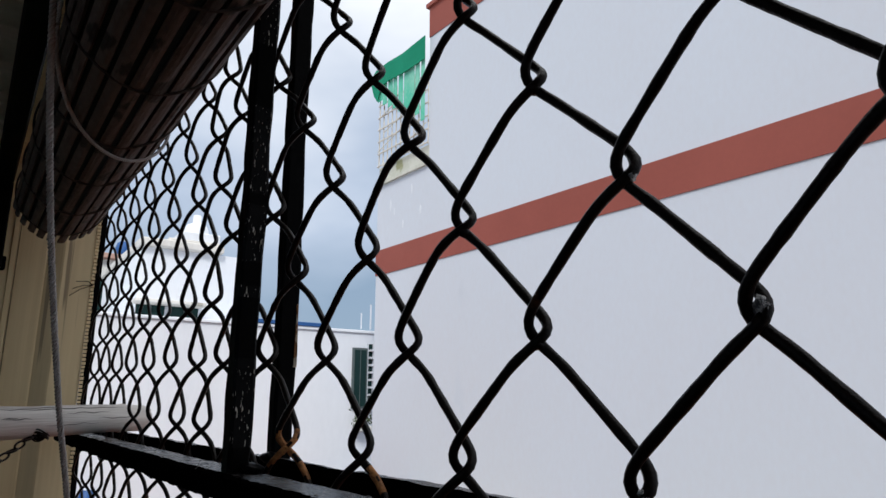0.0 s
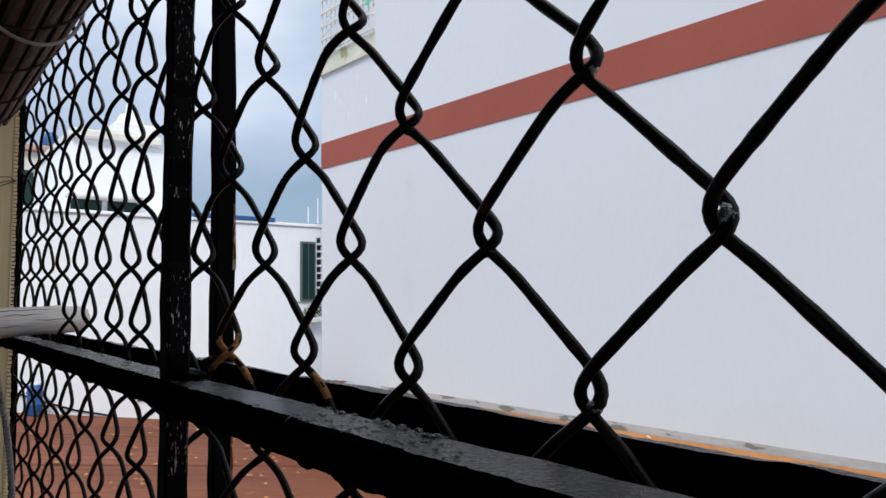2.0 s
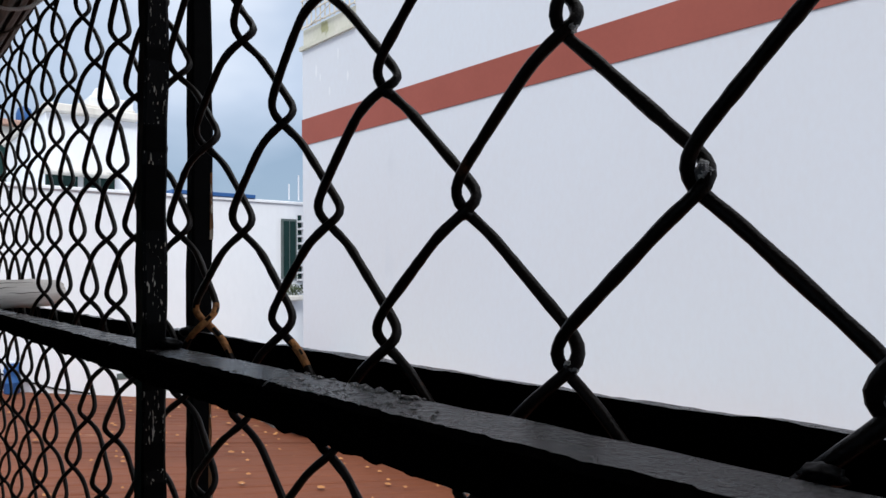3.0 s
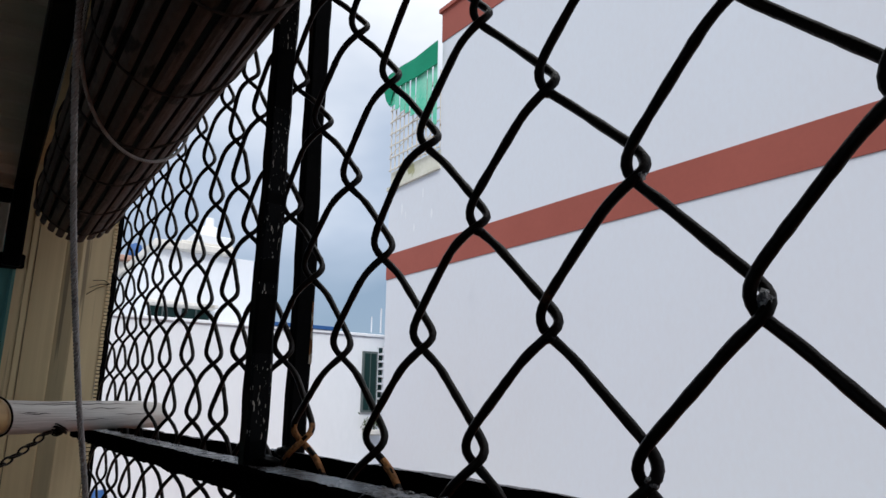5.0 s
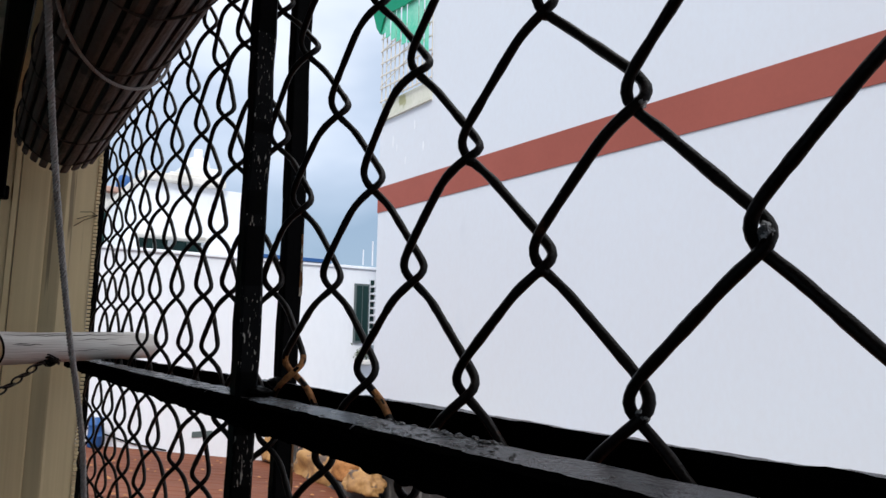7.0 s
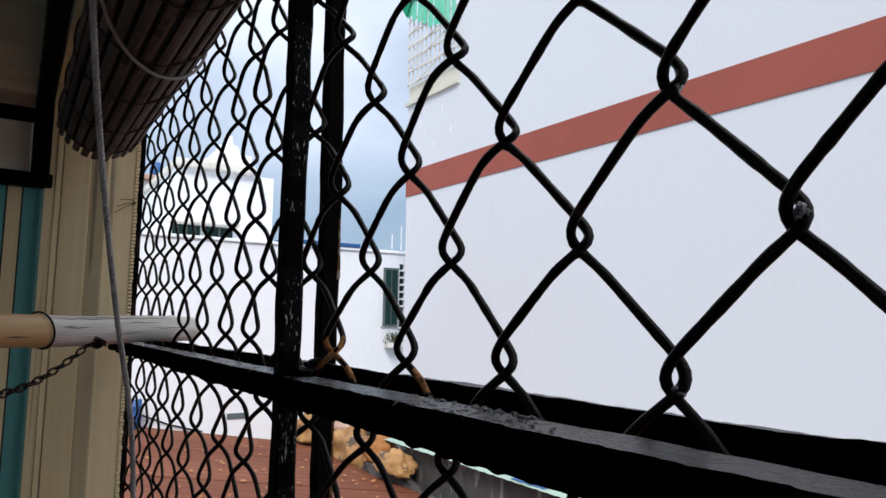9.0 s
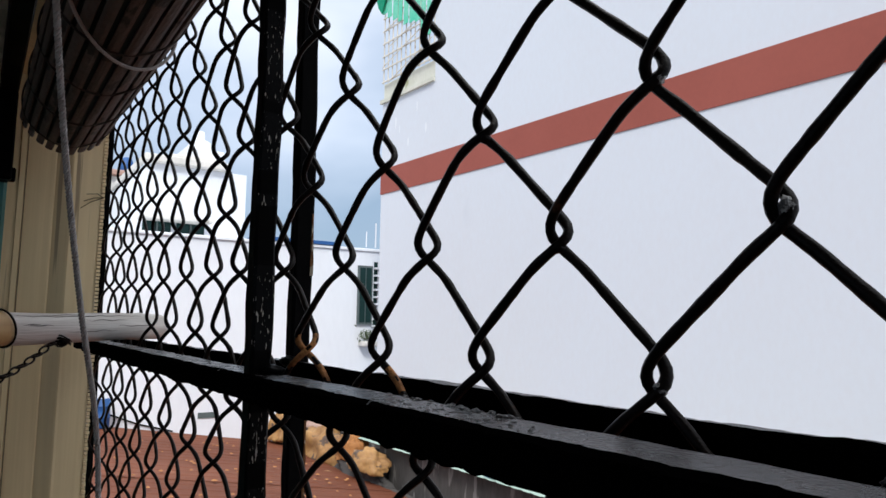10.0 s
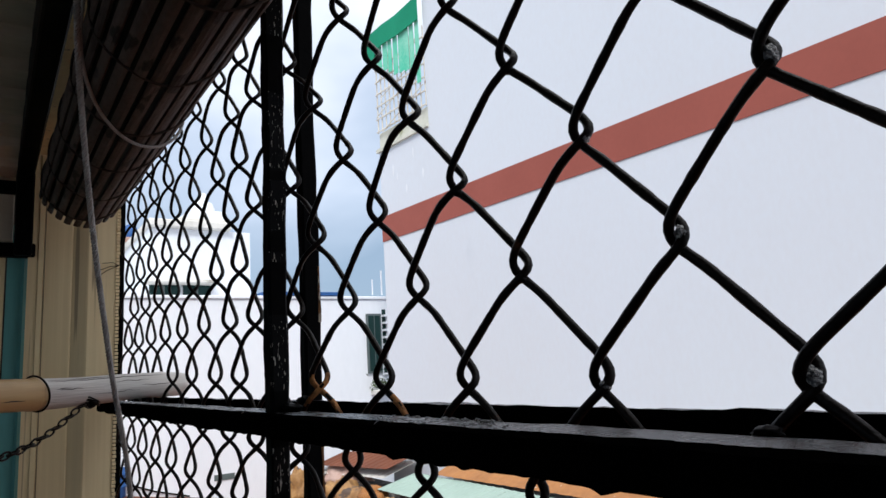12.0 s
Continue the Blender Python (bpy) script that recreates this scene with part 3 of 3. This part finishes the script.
# ---- the bamboo pole through the fence, and its chain ----
pole = thing("bamboo_pole", "weathered grey bamboo pole lying on the rail", "pole")
tip, butt = Vector((-0.6896, 0.0215, 1.1690)), Vector((-0.455, -0.262, 1.1680))
n = 60
reach = (butt - tip).length
pole.matrix_world = Matrix.Translation(tip) @ (butt - tip).to_track_quat("X", "Z").to_matrix().to_4x4()
pts, radii = [], []
for i in range(n + 1):
    f = i / n
    r = 0.0128 + 0.0012 * f
    d = min(abs(f - 0.085), abs(f - 0.51), abs(f - 0.95))
    r += 0.0011 * math.exp(-(d / 0.012) ** 2)
    pts.append(Vector((reach * f, 0.0012 * math.sin(f * 7), 0.0008 * math.sin(f * 11))))
    radii.append(r * (1 + 0.025 * noise.noise(Vector((f * 12, 0, 3)))))
bm = bmesh.new()
cut = int(n * 0.515)
outer = add_tube(bm, pts[: cut + 1], radii[: cut + 1], 24, caps=False)
for k, v in enumerate(outer[0]):
    v.co.x += 0.004 * noise.noise(Vector((k * 0.9, 2.0, 0))) - 0.001
inner = add_tube(bm, pts[:8], [r * 0.62 for r in radii[:8]], 24, caps=False)
for k in range(24):
    bm.faces.new((outer[0][k], inner[0][k], inner[0][(k + 1) % 24], outer[0][(k + 1) % 24]))
bm.faces.new(inner[-1])
part("weathered_end", bm, M_POLE, pole, "grey bleached hollow end", smooth=True)
bm = bmesh.new()
add_tube(bm, pts[cut:], radii[cut:], 24)
part("cane", bm, M_POLE_TAN, pole, "tan bamboo cane", smooth=True)
bm = bmesh.new()
mid = reach * 0.505
add_tube(bm, [(mid + 0.003 * math.sin(q / 24 * 2 * math.pi), 0.0152 * math.cos(q / 24 * 2 * math.pi), 0.0152 * math.sin(q / 24 * 2 * math.pi)) for q in range(24)], 0.0009, 6, closed=True)
part("wire_tie", bm, M_WIRE, pole, "dark wire tied round the pole", smooth=True)

bm = bmesh.new()
add_tube(bm, [(0.0015 + 0.002 * math.sin(q * 1.3), 0.0104 * math.cos(q * math.pi / 12), 0.0104 * math.sin(q * math.pi / 12)) for q in range(24)], 0.0017, 6, closed=True)
part("split_rim", bm, M_RUSTY_BAR, pole, "brown split rim of the hollow end", smooth=True)
for f0, f1, turn, wide in ((0.10, 0.49, 52, 0.00034), (0.30, 0.42, 62, 0.0003), (0.40, 0.47, 12, 0.00034), (0.435, 0.48, 16, 0.0003), (0.16, 0.30, 30, 0.00026), (0.06, 0.20, 4, 0.00026), (0.20, 0.36, -14, 0.00022), (0.56, 0.62, -22, 0.0004), (0.64, 0.68, 38, 0.0004)):
    bm = bmesh.new()
    line, width = [], []
    steps = 18
    for i in range(steps + 1):
        g = f0 + (f1 - f0) * i / steps
        k = min(n - 1, int(g * n))
        a = radians(turn + 5 * noise.noise(Vector((g * 30, turn, 0))))
        r = radii[k] + (radii[k + 1] - radii[k]) * (g * n - k)
        mid_p = pts[k].lerp(pts[k + 1], g * n - k)
        line.append(mid_p + Vector((0, r * math.cos(a), r * math.sin(a))))
        width.append(wide * (0.25 + math.sin(math.pi * i / steps)) * (1 + 0.4 * noise.noise(Vector((g * 90, 1, turn)))))
    add_tube(bm, line, width, 5)
    part("crack", bm, M_DARK, pole)

chain = thing("chain", "thin rusty steel chain hanging below the pole", "chain")
c_a, c_b = Vector((-0.592, -0.082, 1.157)), Vector((-0.485, -0.172, 1.122))
N_LINK = 17
for i in range(N_LINK):
    f = (i + 0.5) / N_LINK
    p = c_a.lerp(c_b, f) - Vector((0, 0, 0.012 * math.sin(math.pi * f)))
    d = (c_b - c_a).normalized()
    w = d.cross(Vector((0, 0, 1))).normalized()
    if i % 2:
        w = d.cross(w)
    bm = bmesh.new()
    add_tube(bm, [p + d * 0.0058 * math.cos(q / 14 * 2 * math.pi) + w * 0.0026 * math.sin(q / 14 * 2 * math.pi) for q in range(14)], 0.0009, 6, closed=True)
    part("link", bm, M_RUSTY_BAR, chain, smooth=True)
part("hook", weld((-0.598, -0.076, 1.157), (0.005, 0.005, 0.003), 2), M_BAR, chain, "dark knot of tie wire", smooth=True)
tangle_rng = random.Random(44)
for k in range(5):
    bm = bmesh.new()
    r, lift, turn = tangle_rng.uniform(0.006, 0.011), tangle_rng.uniform(-0.002, 0.003), tangle_rng.uniform(0, 3)
    add_tube(bm, [(-0.598 + r * math.cos(q * 0.5 + turn), -0.076 + r * 0.9 * math.sin(q * 0.5 + turn), 1.157 + lift + 0.003 * math.sin(q * 0.8 + turn)) for q in range(12)], 0.0007, 5)
    part("tie_wire", bm, M_RUSTY_BAR, chain, smooth=True)

# ---- the tall neighbour across the yard ----
SLOPE = 0.0451
WALL_AT = pose(-9.49, 5.2006, 0, 0, 0, math.degrees(SLOPE))


def wall_box(s0, s1, d0, d1, z0, z1, bevel=0.0):
    """A box on the neighbour's face: s along it, d outwards from it (towards the camera positive), z up."""
    bm = box((s0, -d1, z0), (s1, -d0, z1), bevel)
    bm.transform(WALL_AT)
    return bm


tower = thing("apartment_building", "tall pale lilac building with brick-red bands", "building")
part("wall", wall_box(1.45, 26, -9, 0, -6, 7.38), M_WALL, tower)
part("wall", wall_box(0.0, 1.45, -9, 0, -6, 4.74), M_WALL, tower)
part("band", wall_box(-0.004, 26.0, 0, 0.012, 3.221, 3.636), M_BAND, tower, "brick-red painted string course")
part("band", wall_box(1.446, 26.0, 0, 0.012, 6.87, 7.39), M_BAND, tower, "brick-red painted string course")
part("stained_foot", wall_box(1.55, 26.0, 0, 0.0015, -0.40, -0.075), M_FOOT, tower, "dirty stained strip at the wall's foot")
part("cornice", wall_box(1.40, 26.0, -0.2, 0.05, 7.392, 7.46), M_BAND, tower)
part("back_wall", wall_box(0.0, 1.45, -3, -1.1, 4.742, 7.2), M_LOGGIA, tower, "mossy wall at the back of the caged balcony")
part("ledge", wall_box(-0.03, 1.45, -0.1, 0.045, 4.74, 4.80), M_LOGGIA, tower, "thin stained ledge")
part("parapet", wall_box(0.0, 1.45, -0.14, -0.02, 4.80, 5.08), M_LOGGIA, tower, "mossy low parapet")
cage_rng = random.Random(2)
for i in range(12):
    s = 0.02 + i * (1.41 / 11)
    part("cage_bar", wall_box(s - 0.008, s + 0.008, 0.0, 0.016, 5.08, 6.40), M_GRILLE, tower)
for i in range(6):
    z = 5.10 + i * 0.22
    part("cage_rail", wall_box(0.0, 1.45, 0.018, 0.034, z - 0.010, z + 0.010), M_GRILLE, tower)
for i in range(4):
    s0, s1 = (0.03, 1.30) if i % 2 else (0.2, 1.43)
    bm = bmesh.new()
    add_tube(bm, [(s0, -0.045, 5.05 + i * 0.3), (s1, -0.045, 5.33 + i * 0.3 + 0.1 * cage_rng.random())], 0.008, 5)
    bm.transform(WALL_AT)
    part("cage_brace", bm, M_GRILLE, tower)
for i in range(9):
    s0 = 0.01 + i * 0.160
    bot = 6.22 - 0.50 * s0 + cage_rng.uniform(-0.10, 0.08)
    part("netting", wall_box(s0, s0 + cage_rng.uniform(0.10, 0.165), 0.05, 0.056, bot, 6.62), M_NET, tower, "pale green shade net")
bm = bmesh.new()
hood = ((-0.17, 6.68), (-0.13, 6.78), (0.00, 6.86), (0.40, 6.87), (0.80, 6.84), (1.44, 6.88), (1.44, 6.48), (0.84, 6.48), (0.42, 6.52), (0.16, 6.50), (0.05, 6.26), (-0.06, 6.40))
fr = [[bm.verts.new((x, y, z)) for x, z in hood] for y in (-0.10, -0.085)]
bm.faces.new(fr[0])
bm.faces.new(fr[1][::-1])
for i in range(len(hood)):
    k = (i + 1) % len(hood)
    bm.faces.new((fr[0][i], fr[1][i], fr[1][k], fr[0][k]))
bm.transform(WALL_AT)
part("awning", bm, M_GREEN, tower, "dark green awning sheet")
for i in range(5):
    s = 0.25 + cage_rng.random() * 1.1
    bm = weld((s, -0.001, 3.95 + 0.13 * i), (0.012 + 0.02 * cage_rng.random(), 0.003, 0.05 + 0.04 * cage_rng.random()), 3.3 * i)
    bm.transform(WALL_AT)
    part("paint_scar", bm, M_WHITE, tower, "patch of brighter paint")

# ---- the white house at the end ----
house = thing("white_house", "plain white rendered house with a flat top", "house")
part("wall", box((-15.5, -3.0, -6), (-11.24, 6.40, 2.47)), M_WHITE, house)
part("coping", box((-15.5, -3.02, 2.474), (-11.20, 6.41, 2.53), 0.01), M_WHITE, house)
part("blue_sheet", box((-12.2, 3.75, 2.534), (-11.18, 5.20, 2.60), 0.004), M_BLUE, house, "blue metal sheet on the parapet")
win = part("window", box((-11.238, 5.72, 1.10), (-11.19, 6.02, 2.20)), M_FRAME, house, "narrow dark window")
part("pane", box((-11.188, 5.75, 1.14), (-11.180, 5.86, 2.16)), M_GLASS, win)
part("pane", box((-11.188, 5.88, 1.14), (-11.180, 5.99, 2.16)), M_GLASS, win)
screen = part("block_screen", box((-11.238, 6.025, 1.05), (-11.20, 6.04, 2.30)), M_WHITE, house, "white openwork block screen")
for i in range(9):
    z = 1.06 + i * 0.135
    part("block", box((-11.198, 6.04, z), (-11.10, 6.22, z + 0.035)), M_WHITE, screen)
part("block", box((-11.198, 6.12, 1.05), (-11.12, 6.145, 2.28)), M_WHITE, screen)
part("recess", box((-11.236, 6.042, 1.05), (-11.21, 6.23, 2.28)), M_GLASS, screen)
part("vent_slot", box((-11.238, 2.93, -0.42), (-11.225, 3.25, -0.33)), M_FRAME, house, "dark ventilation slot")
bm = bmesh.new()
add_tube(bm, [(-11.21, 1.10, -0.02), (-11.21, 1.54, -0.234), (-11.21, 2.05, -0.444), (-11.21, 2.55, -0.585)], 0.012, 6)
part("cable", bm, M_BAR, house)
bm = bmesh.new()
add_tube(bm, [(-11.3, 5.92, 2.57), (-11.3, 5.92, 2.86)], 0.012, 6)
part("pipe", bm, M_WHITE, house)
bm = bmesh.new()
add_tube(bm, [(-11.3, 6.12, 2.57), (-11.3, 6.12, 3.04)], 0.016, 6)
part("pipe", bm, M_WHITE, house)

planter = thing("potted_plant", "small shrub in a pale pot below the window", "plant")
part("pot", box((-11.235, 5.76, 0.70), (-11.00, 6.06, 0.80), 0.02), M_OFFWHITE, planter)
leaf_rng = random.Random(5)
bm = bmesh.new()
for i in range(170):
    p = Vector((-11.10 + leaf_rng.gauss(0, 0.06), 5.91 + leaf_rng.gauss(0, 0.10), 0.90 + leaf_rng.gauss(0, 0.07)))
    a, b = Vector([leaf_rng.uniform(-1, 1) for _ in range(3)]).normalized() * 0.035, Vector([leaf_rng.uniform(-1, 1) for _ in range(3)]).normalized() * 0.018
    bm.faces.new([bm.verts.new(q) for q in (p - a, p + b, p + a, p - b)])
part("foliage", bm, M_LEAF, planter)

stair = thing("rooftop_house", "white rooftop stair house with a stained eave", "building")
part("wall", box((-17.0, 2.25, -3), (-13.0, 4.12, 4.00)), M_WHITE, stair)
part("eave", box((-17.2, 2.20, 4.004), (-12.85, 3.72, 4.15), 0.02), M_OFFWHITE, stair, "stained concrete eave slab")
part("eave", box((-17.0, 2.70, 4.154), (-13.0, 3.70, 4.23), 0.02), M_OFFWHITE, stair)
part("wall", box((-16.5, 2.95, 4.234), (-13.1, 3.70, 4.42), 0.02), M_WHITE, stair)
part("canopy", box((-13.0, 2.16, 2.925), (-12.6, 3.40, 2.99), 0.015), M_OFFWHITE, stair)
for y0, y1 in ((2.25, 2.74), (2.84, 3.34)):
    pane = part("window", box((-12.998, y0, 2.58), (-12.95, y1, 2.921)), M_GLASS, stair)
    part("frame", box((-12.948, (y0 + y1) / 2 - 0.015, 2.58), (-12.935, (y0 + y1) / 2 + 0.015, 2.921)), M_FRAME, pane)
    part("sill", box((-12.948, y0 - 0.03, 2.55), (-12.88, y1 + 0.03, 2.578)), M_OFFWHITE, pane)
tank = thing("water_tank", "white domed water tank on a rooftop", "tank")
bm = bmesh.new()
prof = [(0.0, 0.0), (0.30, 0.0), (0.31, 0.07), (0.26, 0.10), (0.25, 0.30), (0.20, 0.40), (0.09, 0.45), (0.08, 0.62), (0.0, 0.63)]
rings = [[bm.verts.new((-14.2 + max(r, 0.001) * math.cos(q * math.pi / 10), 3.50 + max(r, 0.001) * math.sin(q * math.pi / 10), 4.424 + h)) for q in range(20)] for r, h in prof]
for a, b in zip(rings, rings[1:]):
    for q in range(20):
        bm.faces.new((a[q], a[(q + 1) % 20], b[(q + 1) % 20], b[q]))
part("shell", bm, M_WHITE, tank, smooth=True)

far = thing("distant_house", "distant pale house beyond the white one", "house")
part("wall", box((-26, 0.6, -3), (-20, 3.9, 5.0)), M_OFFWHITE, far)
part("roof", box((-26.2, 0.5, 5.004), (-19.8, 3.4, 5.16), 0.02), M_PINK, far)
part("window", box((-19.998, 2.3, 3.6), (-19.95, 2.9, 4.5)), M_GLASS, far)
ftank = thing("blue_water_tank", "blue plastic water tank on a distant roof", "tank")
bm = bmesh.new()
add_tube(bm, [(-21, 3.20, 5.164), (-21, 3.20, 5.55), (-21, 3.20, 5.72), (-21, 3.20, 5.78)], [0.20, 0.20, 0.15, 0.06], 20)
part("shell", bm, M_BLUE, ftank, smooth=True)

# ---- roofs below ----
single("ground", box((-160, -160, -6.3), (160, 160, -6.0)), M_GROUND, "grey ground far below the roofs", "ground", "structure")
lower = thing("rusty_roof", "sloping rust-red corrugated roof below the fence", "roof")
a_r = math.atan(0.17)
sheet_rng = random.Random(31)
for i in range(15):
    x0, lift = -11.23 + i * 0.99, 0.004 * (i % 2) + sheet_rng.uniform(0, 0.003)
    bm = corrugated((x0, 0.25, -0.172 - 0.17 * 0.25 + lift), (1, 0, sheet_rng.uniform(-0.002, 0.002)), (0, math.cos(a_r), -math.sin(a_r)), (0, math.sin(a_r), math.cos(a_r)),
                    1.02, 4.0 + sheet_rng.uniform(0, 0.06), 0.255, 0.005, 0.002)
    part("sheet", bm, M_ROOF, lower)
part("gutter", box((-11.23, 4.20, -1.02), (3.7, 4.34, -0.90), 0.02), M_GREY, lower, "dark grey gutter wall")
part("wall", box((-11.0, 0.5, -6), (3.5, 4.0, -1.25)), M_GREY, lower)
crumb_rng = random.Random(13)
bm = bmesh.new()
for i in range(150):
    x, y = crumb_rng.uniform(-11, -3.2), crumb_rng.uniform(0.5, 4.1)
    p = Vector((x, y, -0.172 - 0.17 * y + 0.034))
    s = crumb_rng.uniform(0.012, 0.045)
    ring = [bm.verts.new(p + Vector((s * 1.4 * math.cos(t) * crumb_rng.uniform(0.5, 1), s * math.sin(t) * crumb_rng.uniform(0.5, 1), 0))) for t in (0.2, 1.3, 2.6, 3.7, 5.1)]
    top = bm.verts.new(p + Vector((0, 0, 0.012)))
    for q in range(5):
        bm.faces.new((ring[q], ring[(q + 1) % 5], top))
tagged(single("fallen_leaves", bm, M_ORANGE, "dry fallen leaves and flakes scattered on the roof", "leaves"), kind="stuff")

barrel = thing("blue_barrel", "small blue plastic barrel standing on the rusty roof", "barrel")
bm = bmesh.new()
add_tube(bm, [(-10.93, 1.50, z) for z in (-0.415, -0.40, -0.28, -0.27, -0.255, -0.245, -0.12, -0.11, -0.095, -0.085, -0.01, 0.0)],
         [0.090, 0.10, 0.10, 0.108, 0.108, 0.10, 0.10, 0.108, 0.108, 0.10, 0.096, 0.085], 20)
part("shell", bm, M_BLUE, barrel, smooth=True)
bm = bmesh.new()
add_tube(bm, [(-10.93, 1.50, 0.002), (-10.93, 1.50, 0.022)], 0.055, 14)
part("lid", bm, M_WHITE, barrel, "white screw lid")

shed = thing("lean_to_shed", "lean-to shed with a pale green sheet roof", "shed")
part("low_wall", box((-11.2, 4.50, -6), (-8.06, 4.61, -0.58)), M_GREY, shed, "low dark wall behind the heaps")
part("wall", box((-8.05, 4.47, -6), (4.0, 4.60, -0.442)), M_GREY, shed, "dark grey stained front wall")
for i in range(12):
    bm = corrugated((-8.45 + i * 1.04, 4.36 - sheet_rng.uniform(0, 0.04), -0.437 + 0.003 * (i % 2)), (1, 0, 0), (0, 0.62, 0.135), (0, -0.21, 0.978), 1.06, 1.0, 0.16, 0.005, 0.002)
    part("roof_sheet", bm, M_MINT, shed)
bm = box((-0.26, 0, 0), (0.26, 0.60, 0.004))
for v in bm.verts:
    v.co.x += v.co.y * 0.55
    v.co = Vector((v.co.x - 5.40, 4.37 + v.co.y, -0.421 + v.co.y * 0.2177 + v.co.z))
part("patch", bm, M_BLUE, shed, "blue sheet laid over the green roof")
flash = thing("rusty_flashing", "rust-orange sheet strip along the foot of the tall wall", "metal sheet")
bm = corrugated((-7.9, 4.93, -0.270), (1, 0.0451, 0), (0, 0.325, 0.125), (0, -0.36, 0.93), 11.5, 1.0, 0.21, 0.004, 0.003)
part("sheet", bm, M_ORANGE, flash)


def heap(name, at, size, mat, label, seed):
    bm = bmesh.new()
    bmesh.ops.create_icosphere(bm, subdivisions=4, radius=1.0)
    for v in bm.verts:
        d = v.co.normalized()
        r = 0.92 + 0.38 * noise.noise(d * 1.8 + Vector((seed, 0, 0))) + 0.30 * abs(noise.noise(d * 3.2 + Vector((0, seed, 0)))) + 0.09 * abs(noise.noise(d * 8))
        z = max(-0.25, d.z) * r
        v.co = Vector((at[0] + d.x * r * size[0], at[1] + d.y * r * size[1], at[2] + z * size[2]))
    return single(name, bm, mat, label, "tarpaulin", smooth=True)


# Dark grey heap added as a base that carries the orange ones.
heap("crumpled_tarpaulin", (-8.20, 4.30, -0.87), (0.62, 0.20, 0.22), M_GREY, "dark grey base heap under the orange tarpaulins", 5.5)
heap("crumpled_tarpaulin", (-7.88, 4.20, -0.69), (0.36, 0.20, 0.19), M_TARP, "bright ochre tarpaulin on the roof's edge", 1.0)
heap("crumpled_tarpaulin", (-8.55, 4.32, -0.66), (0.26, 0.20, 0.24), M_RUST, "brown crumpled tarpaulin standing on the heap", 4.0)
heap("crumpled_tarpaulin", (-9.60, 4.40, -0.80), (0.62, 0.26, 0.36), M_TARP, "ochre tarpaulin heap beyond the roof", 7.0)
stack = thing("leaning_sheets", "rust-brown and white metal sheets stacked beside the tall wall", "metal sheet")
for x0, x1, z0, z1, m in ((-11.1, -8.6, -0.37, -0.345, M_ROOF), (-11.0, -8.7, -0.49, -0.465, M_OFFWHITE)):
    bm = corrugated((x0, 4.58, z0), (1, 0, 0.06), (0, 0.55, 0.16), (0, -0.28, 0.96), x1 - x0, 1.0, 0.2, 0.008, 0.003)
    part("sheet", bm, m, stack)
part("trestle", box((-10.9, 4.62, -1.4), (-8.9, 5.0, -0.51), 0.01), M_GREY, stack)
heap("faded_tarpaulin", (-10.2, 4.75, -0.62), (0.8, 0.22, 0.30), M_PINK, "faded pale sheet lying over stacked boards", 9.0)
heap("crumpled_tarpaulin", (-11.00, 4.25, -0.74), (0.22, 0.20, 0.34), M_TARP, "ochre tarpaulin stacked against the white house", 12.0)
